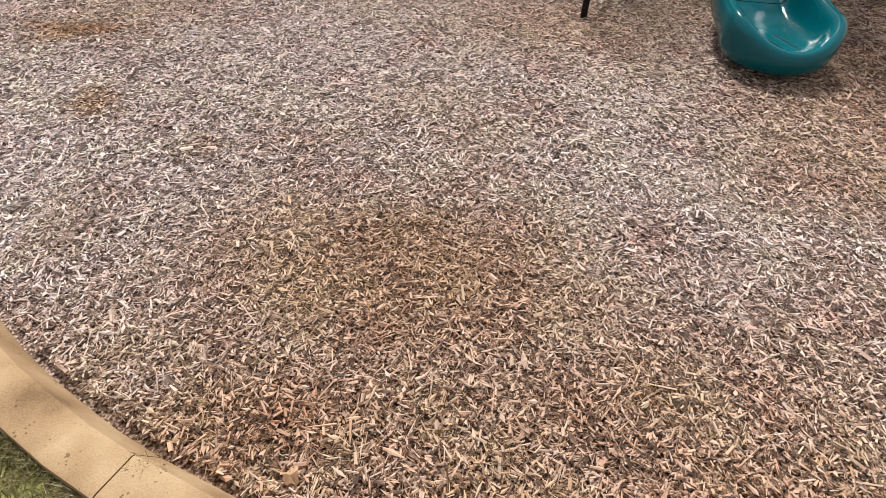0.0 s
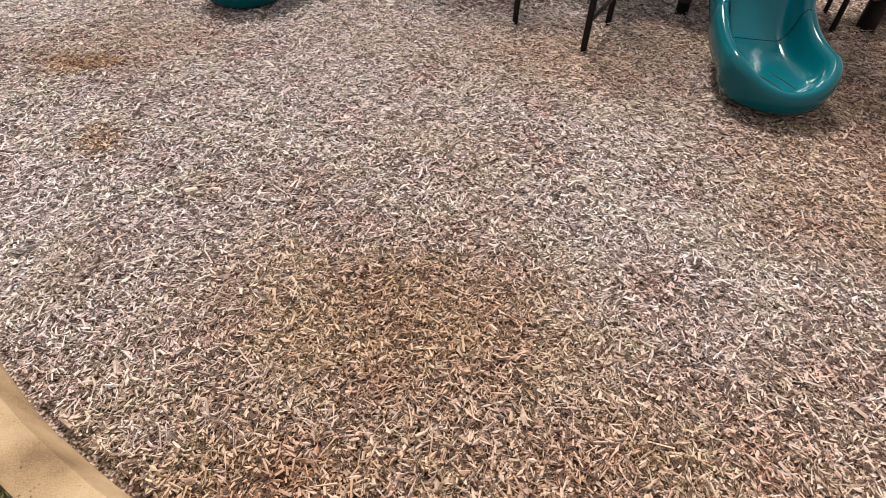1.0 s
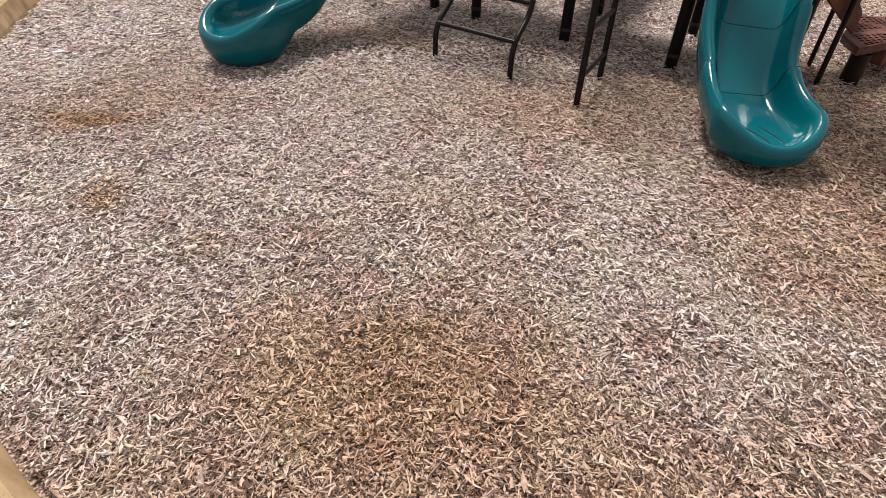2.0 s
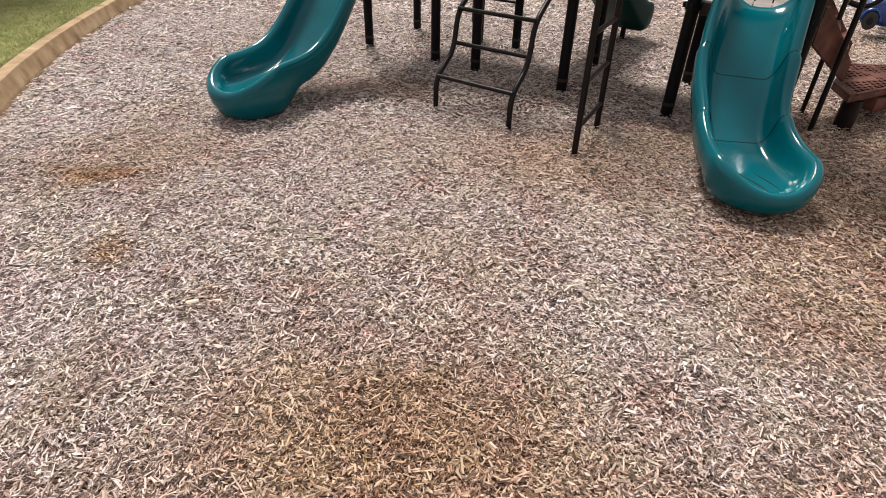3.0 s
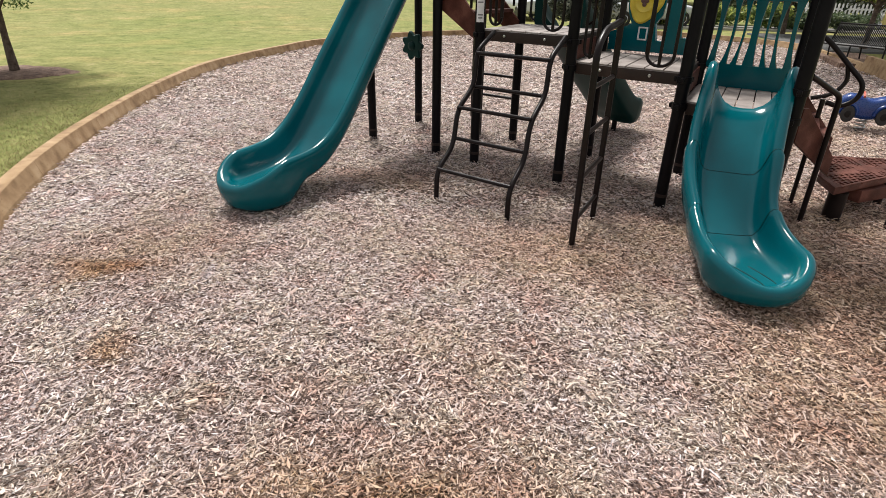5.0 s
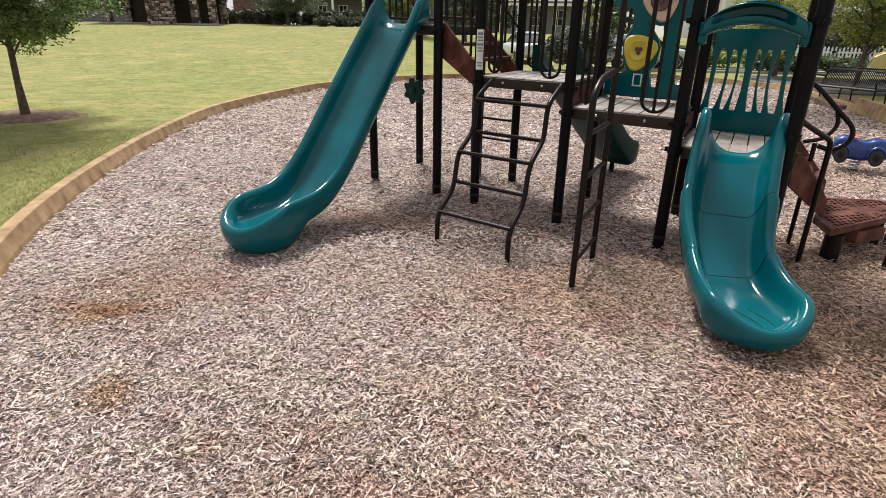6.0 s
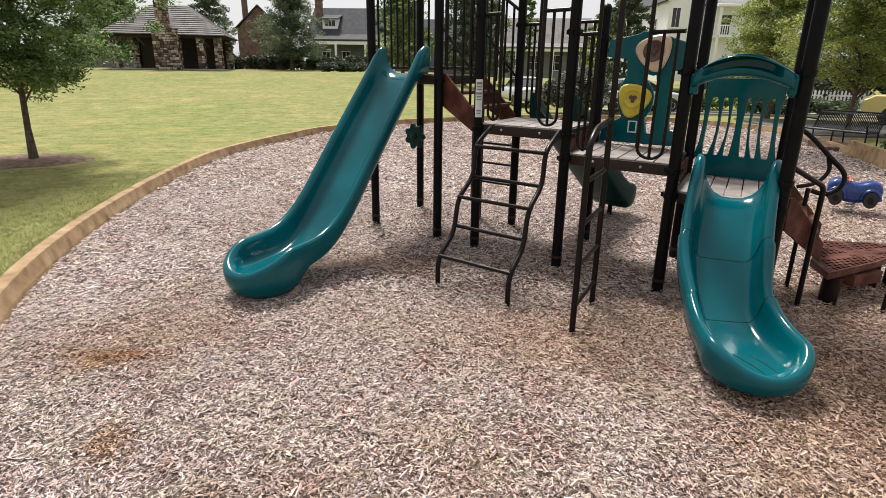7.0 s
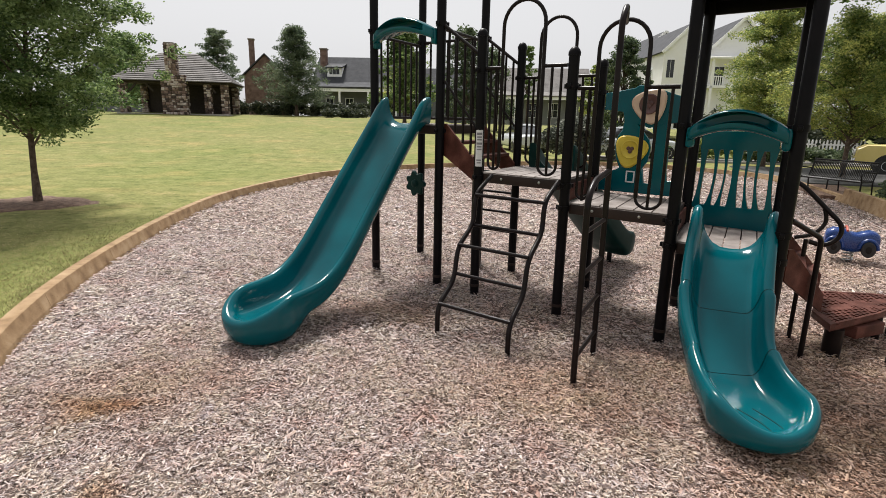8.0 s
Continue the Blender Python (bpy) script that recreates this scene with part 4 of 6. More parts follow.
# ---- the play panel with its two dishes ----
def play_panel(p, q, z0):
    w = (q - p).length
    fr = frame_on(p, q)
    flat = Matrix.Translation(at(p, 0)) @ fr.to_3x3().to_4x4() @ Matrix.Rotation(radians(90), 4, "X")
    g = Geo()
    x0, x1 = POST_R + 0.015, w - POST_R - 0.015
    body = [(x0, 0.02), (x1, 0.02), (x1, 0.16), (0.73, 0.155), (0.56, 0.11), (0.50, 0.115), (0.475, 0.26), (0.52, 0.33), (0.535, 0.46), (0.515, 0.53), (0.45, 0.61), (0.395, 0.68), (0.51, 0.645), (0.63, 0.68), (x1, 0.70), (x1, 0.90), (0.70, 0.945), (0.52, 1.01),
            (0.38, 1.03), (0.34, 1.005), (0.20, 0.98), (x0, 0.96), (x0, 0.81), (0.245, 0.79), (0.265, 0.70), (0.255, 0.62), (0.215, 0.56), (0.195, 0.46), (0.215, 0.34), (0.255, 0.255), (0.23, 0.235), (x0, 0.17)]
    g.slab([(x, z0 + z) for x, z in body], -0.021, 0.021, flat, 0.006)

    def blob(cx, cz, r, turn, k=36):
        """A triangle with well-rounded corners and bowed sides."""
        out = []
        for i in range(k):
            an = 2 * math.pi * i / k
            rr = r * (1 + 0.115 * math.cos(3 * (an - turn)) + 0.02 * math.cos(6 * (an - turn)))
            out.append((cx + rr * math.cos(an), cz + rr * math.sin(an)))
        return out

    ob = part("play_panel", g, M_TEAL, play, "teal play panel with a yellow and a tan dish", smooth=False)
    strip_pts = [(0.565, 0.10), (0.715, 0.14), (0.70, 0.26), (0.705, 0.38), (0.69, 0.50), (0.68, 0.60), (0.67, 0.69), (0.535, 0.66), (0.55, 0.58), (0.565, 0.46), (0.555, 0.34), (0.55, 0.22)]
    part("panel_strip", Geo().slab([(x, z0 + z) for x, z in strip_pts], -0.018, 0.018, flat, 0.005), M_TEAL, ob, smooth=False)
    for cx, cz, r, turn, mat, hub, lab in ((0.36, z0 + 0.425, 0.152, 0.30, M_YELLOW, M_YELLOW, "round-cornered yellow dish"), (0.50, z0 + 0.845, 0.156, 0.80, M_TAN, M_MAROON, "round-cornered tan dish")):
        gd = Geo().slab(blob(cx, cz, r, turn), 0.0215, 0.05, flat, 0.014)
        dish = part("dish", gd, mat, ob, lab)
        m = flat @ Matrix.Translation((cx, cz + 0.01, 0.05))
        ring = Geo().lathe([(r * 0.56, 0.0), (r * 0.60, 0.012), (r * 0.54, 0.016), (r * 0.49, 0.006), (r * 0.2, 0.003), (0.004, 0.003)], m, 24)
        part("knob", ring, hub, dish, "ringed round knob", angle=60)
        for k in range(3):
            an = 2 * math.pi * k / 3 + 0.5
            gm = Geo().lathe([(r * 0.13, 0.004), (r * 0.12, 0.012), (0.002, 0.016)], m @ Matrix.Translation((r * 0.13 * math.cos(an), r * 0.13 * math.sin(an), 0)), 10)
            part("knob_mark", gm, M_MAROON, dish)
    # a small window low in the plate
    gw = Geo()
    for x, z, sx, sz in ((0.375, z0 + 0.125, 0.085, 0.012), (0.375, z0 + 0.225, 0.085, 0.012), (0.338, z0 + 0.175, 0.012, 0.10), (0.412, z0 + 0.175, 0.012, 0.10)):
        gw.box((sx, sz, 0.012), flat @ Matrix.Translation((x, z, 0.026)), 0.002)
    part("window_rim", gw, M_STICKER, ob, "small pale window rim")


play_panel(P_H, P_K, Z_LOW)


# ---- climbers ----
def loop_climber():
    """Two rails that step up to the middle deck, with five rungs between them."""
    foot_l, foot_r = Vector((-0.035, 4.05, 0)), Vector((0.50, 3.645, 0))
    prof = [(0.0, -0.15), (0.0, 0.25), (0.27, 0.40), (0.33, 0.68), (0.62, 0.84), (0.64, 1.10), (0.97, 1.235)]
    g = Geo()
    for f in (foot_l, foot_r):
        g.tube(rounded([at(f + V2 * a, z) for a, z in prof], 0.10), 0.0205, 10)
    ob = part("loop_climber", g, M_TUBE, play, "brown stepped tubular climber with five rungs")
    for a, z in ((0.02, 0.265), (0.285, 0.46), (0.335, 0.70), (0.60, 0.83), (0.64, 1.09)):
        part("rung", Geo().tube([at(foot_l + V2 * a, z), at(foot_r + V2 * a, z)], 0.0155, 8), M_TUBE, ob)


loop_climber()


def side_ladder():
    p1, p2 = Vector((0.895, 3.21, 0)), Vector((1.155, 3.70, 0))
    d = (p2 - p1).normalized()
    arch = P_M.lerp(P_I, 0.45)
    g = Geo()
    g.tube(rounded([at(p1, -0.15), at(p1, 1.28), at(p1 + d * 0.16, 1.37), at(p2, 1.40)], 0.10), 0.021, 10)
    g.tube(rounded([at(p2, -0.15), at(p2, 2.40), at(p2 + d * 0.10, 2.50), at(arch - d * 0.03, 2.475)], 0.10), 0.021, 10)
    ob = part("side_ladder", g, M_TUBE, play, "brown tubular ladder with a tall hooped handrail")
    for z1, z2 in ((0.235, 0.17), (0.51, 0.47), (0.79, 0.76), (1.06, 1.05)):
        z = (z1 + z2) / 2
        part("rung", Geo().tube([at(p1, z), at(p2, z)], 0.0155, 8), M_TUBE, ob)


side_ladder()


def ring_ladder():
    """Bowed rungs on the far side, below the short stair."""
    ob = None
    a, b = P_E + V2 * 0.02 - U2 * 0.10, P_F + V2 * 0.02
    for z in (0.45, 0.68, 0.91, 1.14):
        pts = [at(a, z), at(a + V2 * 0.10, z), at(b + V2 * 0.10, z), at(b, z)]
        if ob is None:
            ob = part("ring_ladder", Geo().tube([at(a, 0.2), at(a, 1.3)], 0.017, 8), M_TUBE, play, "ladder of bowed rungs on the far side")
        part("rung", Geo().tube(rounded(pts, 0.06), 0.0145, 8), M_TUBE, ob)


ring_ladder()


def flower_knob():
    """A scalloped dark green wheel on a far post."""
    c = at(P_B, 0.93) - V2 * 0.08 - U2 * 0.03
    m = frame_on(P_A, P_C)
    flat = Matrix.Translation(c) @ m.to_3x3().to_4x4() @ Matrix.Rotation(radians(90), 4, "X")
    out = [((0.145 + 0.022 * math.cos(7 * a)) * math.cos(a), (0.145 + 0.022 * math.cos(7 * a)) * math.sin(a)) for a in (2 * math.pi * k / 56 for k in range(56))]
    ob = part("flower_wheel", Geo().slab(out, -0.02, 0.025, flat, 0.012), M_DKGREEN, play, "dark green scalloped flower wheel")
    part("hub", Geo().lathe([(0.05, 0.0), (0.05, 0.015), (0.03, 0.03), (0.002, 0.032)], flat @ Matrix.Translation((0, 0, 0.02)), 16), M_DKGREEN, ob)


flower_knob()


def warning_label():
    """A white notice with lines too small to read."""
    n = (Vector((0, 0, 0)) - P_D)
    n.z = 0
    n.normalize()
    ang = math.atan2(n.y, n.x)
    ob = None
    z0, z1 = 1.30, 1.64
    r = POST_R + 0.002
    vs, fs = [], []
    for k in range(9):
        a = ang - 0.75 + 1.5 * k / 8
        for z in (z0, z1):
            vs.append(at(P_D, z) + Vector((math.cos(a), math.sin(a), 0)) * r)
    for k in range(8):
        fs.append((2 * k, 2 * k + 2, 2 * k + 3, 2 * k + 1))
    ob = part("warning_label", Geo().add(vs, fs), M_STICKER, play, "white notice label wrapped round a post")
    for z, h, half in ((1.605, 0.022, 0.55), (1.575, 0.012, 0.5), (1.55, 0.012, 0.5), (1.515, 0.02, 0.58), (1.485, 0.012, 0.45), (1.46, 0.012, 0.5), (1.36, 0.012, 0.5), (1.335, 0.012, 0.4)):
        vs = []
        for k in range(7):
            a = ang - half + 2 * half * k / 6
            for zz in (z - h / 2, z + h / 2):
                vs.append(at(P_D, zz) + Vector((math.cos(a), math.sin(a), 0)) * (r + 0.0015))
        part("print_bar", Geo().add(vs, [(2 * k, 2 * k + 2, 2 * k + 3, 2 * k + 1) for k in range(6)]), M_INK, ob)


warning_label()


def roof_rim():
    """The fascia of the small roof over the low slide's deck, with its hipped top."""
    z = 2.655
    cor = [P_I - U2 * 0.05 - V2 * 0.05, P_J + U2 * 0.05 - V2 * 0.05, P_L + U2 * 0.05 + V2 * 0.05, P_K - U2 * 0.05 + V2 * 0.05]
    g = Geo()
    for p, q in zip(cor, cor[1:] + cor[:1]):
        m = frame_on(p, q)
        m.translation = at((p + q) / 2, z + 0.05)
        g.box(((q - p).length - 0.03, 0.03, 0.12), m, 0.006)
    ob = part("roof_fascia", g, M_POST, play)
    apex = sum(cor, Vector()) / 4
    vs = [at(p, z + 0.11) for p in cor] + [at(apex, z + 0.55)] + [at(p, z + 0.08) for p in cor] + [at(apex, z + 0.52)]
    part("roof_skin", Geo().add(vs, [(0, 1, 4), (1, 2, 4), (2, 3, 4), (3, 0, 4), (6, 5, 9), (7, 6, 9), (8, 7, 9), (5, 8, 9)]), M_POST, ob, smooth=False)


roof_rim()


# ---- transfer steps beside the low slide ----
def transfer_steps():
    z = 0.30
    hexa = [(2.90, 3.68), (3.46, 3.95), (3.97, 4.27), (4.02, 4.40), (3.82, 4.50), (3.40, 4.54), (2.97, 4.00)]
    g = Geo()
    g.slab(hexa, z - 0.058, z - 0.012, None, 0.006)
    ob = part("transfer_platform", g, M_RUST, play, "red-brown perforated transfer platform")
    # the perforated top is a lattice of strips between rows of slots
    cx, cy = sum(p[0] for p in hexa) / 7, sum(p[1] for p in hexa) / 7

    def inside(x, y, k=0.92):
        hit = False
        for (x1, y1), (x2, y2) in zip(hexa, hexa[1:] + hexa[:1]):
            x1, y1, x2, y2 = cx + (x1 - cx) * k, cy + (y1 - cy) * k, cx + (x2 - cx) * k, cy + (y2 - cy) * k
            if (y1 > y) != (y2 > y) and x < (x2 - x1) * (y - y1) / (y2 - y1) + x1:
                hit = not hit
        return hit

    rim = Geo()
    for (x1, y1), (x2, y2) in zip(hexa, hexa[1:] + hexa[:1]):
        q = [(x1, y1), (x2, y2), (cx + (x2 - cx) * 0.9, cy + (y2 - cy) * 0.9), (cx + (x1 - cx) * 0.9, cy + (y1 - cy) * 0.9)]
        rim.slab(q, z - 0.014, z, None)
    part("rim", rim, M_RUST, ob, smooth=False)
    mesh = Geo()
    ang = radians(14)
    ux, uy = Vector((math.cos(ang), math.sin(ang), 0)), Vector((-math.sin(ang), math.cos(ang), 0))
    step = 0.052
    for i in range(-22, 23):
        for j in range(-22, 23):
            c = Vector((cx, cy, 0)) + ux * (i * step + (step / 2 if j % 2 else 0)) + uy * (j * step)
            if inside(c.x, c.y):
                rel = c - Vector((cx, cy, 0))
                seam = min(abs(rel.x * math.sin(s) - rel.y * math.cos(s)) for s in (radians(20), radians(80), radians(140)))
                if seam < 0.034 or rel.length < 0.10:
                    m = Matrix((ux, uy, UP)).transposed().to_4x4()
                    m.translation = at(c, z - 0.0075)
                    mesh.box((step * 1.02, step * 1.02, 0.012), m)
                    continue
                m = Matrix((ux, uy, UP)).transposed().to_4x4()
                m.translation = at(c, z - 0.008)
                mesh.box((step * 0.36, step * 1.0, 0.012), m)
                m2 = m.copy()
                m2.translation = at(c + uy * step * 0.5, z - 0.0085)
                mesh.box((step * 1.0, step * 0.40, 0.011), m2)
    part("perforated_top", mesh, M_RUST, ob, smooth=False)
    base = Vector((3.03, 3.80, 0))
    part("leg", Geo().tube([at(base, -0.2), at(base, z - 0.07)], 0.065, 14), M_TUBE, ob)
    for x, y in ((3.62, 4.12), (3.80, 4.20)):
        part("leg", Geo().tube([(x, y, -0.2), (x, y, z - 0.07)], 0.03, 12), M_TUBE, ob)
    # stair between deck and platform
    a, b = P_J + V2 * 0.13 + U2 * 0.05, P_L - V2 * 0.10 + U2 * 0.05
    d, c = Vector((2.90, 3.82, 0)), Vector((3.27, 4.40, 0))
    stair_flight(a, b, c, d, Z_RIGHT, z + 0.16, 3, 0.20)
    # handrails: the near one drops to the ground, the far one ends in a loop
    n0, n1 = P_J + V2 * 0.06 + U2 * 0.04, Vector((2.73, 3.70, 0))
    part("handrail", Geo().tube(rounded([at(n0, 1.10), at(n1, 0.95), at(n1, -0.15)], 0.05), 0.019, 10), M_TUBE, play, "brown tubular handrail beside the transfer steps")
    f0, f1 = P_L + U2 * 0.045, Vector((2.89, 4.10, 0))
    loop = Geo().tube(bez([at(f0, 1.30), at(f0 + U2 * 0.10, 1.26), Vector((3.08, 4.20, 1.09)), Vector((3.17, 4.13, 0.97)), Vector((3.16, 4.13, 0.86)), Vector((3.08, 4.17, 0.80)), Vector((2.99, 4.21, 0.82))], 6), 0.019, 10)
    part("handrail", loop, M_TUBE, play, "brown looped handrail beside the transfer steps")
    part("handrail_brace", Geo().tube(bez([Vector((3.07, 4.21, 1.10)), Vector((3.09, 4.20, 0.98)), Vector((3.02, 4.22, 0.88)), Vector((2.90, 4.26, 0.84))], 6), 0.016, 8), M_TUBE, play)
    part("bracket", Geo().box((0.34, 0.10, 0.10), Matrix.Translation((3.36, 3.93, z - 0.12)) @ Matrix.Rotation(radians(22), 4, "Z"), 0.008), M_RUST, ob, smooth=False)
    part("grab_handle", Geo().tube(rounded([Vector((3.33, 3.63, -0.15)), Vector((3.36, 3.62, 0.62)), Vector((3.62, 3.74, 0.62)), Vector((3.66, 3.95, 0.29))], 0.09), 0.017, 8), M_TUBE, ob)
    part("handrail_leg", Geo().tube([at(f1, -0.15), at(f1, 0.86)], 0.017, 8), M_TUBE, play)


transfer_steps()


# ---- things round the playground ----
def spring_rider(x, y, turn):
    ob = thing("spring_rider", (x, y, 0), "blue plastic car-shaped spring rider on the mulch", "spring rider")
    m = Matrix.Translation((x, y, 0)) @ Matrix.Rotation(turn, 4, "Z") @ Matrix.Diagonal((0.68, 0.74, 0.88, 1))
    # spring
    coil = [m @ Vector((0.075 * math.cos(a), 0.075 * math.sin(a), 0.02 + 0.20 * a / (2 * math.pi * 4))) for a in (2 * math.pi * 4 * k / 72 for k in range(73))]
    part("spring", Geo().tube(coil, 0.012, 8), M_BOLT, ob, "grey coil spring")
    part("base_plate", Geo().lathe([(0.11, -0.02), (0.11, 0.015), (0.10, 0.02), (0.004, 0.021)], m, 20), M_POST, ob)
    # body: a moulded car lofted from cross-sections along its length
    secs = [(-0.42, 0.10, 0.30, 0.40), (-0.40, 0.15, 0.26, 0.47), (-0.30, 0.17, 0.24, 0.52), (-0.16, 0.17, 0.19, 0.515), (-0.04, 0.168, 0.175, 0.475), (0.08, 0.168, 0.175, 0.465), (0.16, 0.17, 0.19, 0.49),
            (0.26, 0.168, 0.23, 0.515), (0.36, 0.16, 0.24, 0.50), (0.42, 0.14, 0.27, 0.46), (0.44, 0.09, 0.31, 0.40)]
    rows = []
    for sx, hw, z0, z1 in secs:
        zc, hz = (z0 + z1) / 2, (z1 - z0) / 2
        ring = []
        for k in range(16):
            a = 2 * math.pi * k / 16
            ca, sa = math.cos(a), math.sin(a)
            ring.append(m @ Vector((sx, hw * math.copysign(abs(ca) ** 0.6, ca), zc + hz * math.copysign(abs(sa) ** 0.6, sa))))
        rows.append(ring)
    fs = [(r * 16 + k, r * 16 + (k + 1) % 16, (r + 1) * 16 + (k + 1) % 16, (r + 1) * 16 + k) for r in range(len(rows) - 1) for k in range(16)]
    fs += [tuple(range(16)), tuple(reversed([(len(rows) - 1) * 16 + k for k in range(16)]))]
    part("body", Geo().add([v for r in rows for v in r], fs), M_BLUE, ob, angle=80)
    for sx in (-0.27, 0.27):
        for sy in (-1, 1):
            w = m @ Matrix.Translation((sx, sy * 0.185, 0.25)) @ Matrix.Rotation(radians(90), 4, "X")
            wheel = part("wheel", Geo().lathe([(0.05, -0.035), (0.10, -0.035), (0.115, -0.02), (0.115, 0.02), (0.10, 0.035), (0.05, 0.035)], w, 20), M_BLACK, ob, "black moulded wheel")
            part("hub", Geo().lathe([(0.05, -0.04), (0.045, -0.046), (0.03, 0.046), (0.05, 0.04)], w, 14), M_BENCH, wheel)
            arch = [m @ Vector((sx + 0.14 * math.cos(a), sy * 0.175, 0.25 + 0.14 * math.sin(a))) for a in (math.pi * k / 10 for k in range(11))]
            part("wheel_arch", Geo().tube(arch, 0.022, 8), M_BLUE, ob)
    part("grab_bar", Geo().tube(rounded([m @ Vector((-0.10, -0.2, 0.50)), m @ Vector((-0.10, -0.06, 0.54)), m @ Vector((-0.10, 0.06, 0.54)), m @ Vector((-0.10, 0.2, 0.50))], 0.04), 0.014, 8), M_RED, ob, "red grab bar")


spring_rider(5.32, 6.82, radians(-30))


def park_bench(x, y, z, turn):
    ob = thing("park_bench", (x, y, z), "black steel park bench with a slatted curved back", "bench")
    m = Matrix.Translation((x, y, z)) @ Matrix.Rotation(turn, 4, "Z")
    L = 0.80
    back = [(0.14, 0.42), (0.19, 0.50), (0.22, 0.64), (0.26, 0.80), (0.30, 0.86)]
    seat = [(-0.30, 0.40), (-0.26, 0.435), (-0.1, 0.42), (0.08, 0.40), (0.14, 0.42)]
    n = 38
    for i in range(n):
        sx = -L + 2 * L * (i + 0.5) / n
        g = Geo()
        line = [(a, b) for a, b in seat] + back[1:]
        for (a0, b0), (a1, b1) in zip(line, line[1:]):
            p, q = Vector((sx, a0, b0)), Vector((sx, a1, b1))
            d = q - p
            mm = m @ Matrix.Translation((p + q) / 2) @ Matrix.Rotation(math.atan2(d.z, d.y), 4, "X")
            g.box((0.024, d.length + 0.004, 0.006), mm)
        part("slat", g, M_BENCH, ob, smooth=False)
    for a, b in ((-0.30, 0.40), (0.30, 0.86), (0.14, 0.42)):
        part("rail", Geo().tube([m @ Vector((-L, a, b)), m @ Vector((L, a, b))], 0.018, 8), M_BENCH, ob)
    for sx in (-L - 0.02, 0.0, L + 0.02):
        frame_pts = [m @ Vector((sx, a, b)) for a, b in ((0.34, 0.90), (0.22, 0.60), (0.14, 0.40), (0.20, 0.0))]
        part("back_leg", Geo().tube(rounded(frame_pts, 0.08), 0.018, 8), M_BENCH, ob)
        part("front_leg", Geo().tube(rounded([m @ Vector((sx, a, b)) for a, b in ((0.14, 0.40), (-0.27, 0.40), (-0.27, 0.0))], 0.06), 0.018, 8), M_BENCH, ob)
        if sx:
            arm = [m @ Vector((sx, a, b)) for a, b in ((0.22, 0.62), (-0.20, 0.66), (-0.32, 0.58), (-0.27, 0.40))]
            part("armrest", Geo().tube(rounded(arm, 0.10), 0.018, 8), M_BENCH, ob)


park_bench(10.12, 14.05, 0.03, radians(-69))


def pickup(x, y, z, turn):
    ob = thing("pickup_truck", (x, y, z), "pale yellow pickup truck parked at the street", "truck")
    m = Matrix.Translation((x, y, z)) @ Matrix.Rotation(turn, 4, "Z")
    g = Geo()
    flat = m @ Matrix.Rotation(radians(90), 4, "X")
    g.slab([(-2.5, 0.42), (2.55, 0.42), (2.6, 0.6), (2.55, 0.92), (2.3, 1.06), (1.2, 1.10), (-2.5, 1.04)], -0.88, 0.88, flat, 0.06)
    part("body", g, M_TRUCK, ob, angle=25)
    part("cab", Geo().slab([(-0.75, 1.0), (1.28, 1.0), (0.78, 1.60), (0.6, 1.68), (-0.45, 1.68), (-0.62, 1.60)], -0.74, 0.74, flat, 0.05), M_TRUCK, ob, angle=25)
    for s in (-1, 1):
        off = Matrix.Translation((0, 0, s * 0.735))
        part("window", Geo().slab([(-0.58, 1.08), (1.10, 1.08), (0.72, 1.55), (-0.48, 1.58)], -0.012, 0.012, flat @ off), M_GLASS, ob)
    for sx in (-1.55, 1.6):
        for s in (-1, 1):
            w = m @ Matrix.Translation((sx, s * 0.80, 0.36)) @ Matrix.Rotation(radians(90), 4, "X")
            wheel = part("wheel", Geo().lathe([(0.2, -0.11), (0.33, -0.11), (0.36, -0.07), (0.36, 0.07), (0.33, 0.11), (0.2, 0.11)], w, 24), M_BLACK, ob)
            part("rim", Geo().lathe([(0.20, -0.10), (0.17, -0.112), (0.03, -0.09), (0.03, 0.09), (0.17, 0.112), (0.20, 0.10)], w, 20), M_SILVER, wheel)
            arch = Geo().lathe([(0.37, -0.085), (0.41, -0.085), (0.41, 0.085), (0.37, 0.085)], w, 24)
            part("wheel_arch", arch, M_BLACK, ob)
    for s in (-1, 1):
        part("headlight", Geo().lathe([(0.10, -0.03), (0.11, 0.0), (0.09, 0.03), (0.01, 0.04)], m @ Matrix.Translation((2.60, s * 0.66, 0.80)) @ Matrix.Rotation(radians(90), 4, "Y"), 16), M_STICKER, ob, "round clear headlight")
    part("grille", Geo().box((0.05, 1.0, 0.24), m @ Matrix.Translation((2.60, 0, 0.80)), 0.02), M_BLACK, ob)
    part("windscreen", Geo().add([m @ Vector(p) for p in ((1.235, -0.62, 1.10), (1.235, 0.62, 1.10), (0.80, 0.58, 1.60), (0.80, -0.58, 1.60), (1.255, -0.62, 1.11), (1.255, 0.62, 1.11), (0.82, 0.58, 1.61), (0.82, -0.58, 1.61))],
         [(0, 1, 2, 3), (4, 7, 6, 5), (0, 4, 5, 1), (2, 6, 7, 3), (1, 5, 6, 2), (0, 3, 7, 4)]), M_GLASS, ob, smooth=False)
    part("bumper", Geo().box((0.12, 1.75, 0.2), m @ Matrix.Translation((2.62, 0, 0.52)), 0.03), M_CHROME, ob)
    part("bumper", Geo().box((0.12, 1.75, 0.2), m @ Matrix.Translation((-2.52, 0, 0.52)), 0.03), M_CHROME, ob)


pickup(17.5, 19.2, 0.06, radians(145))


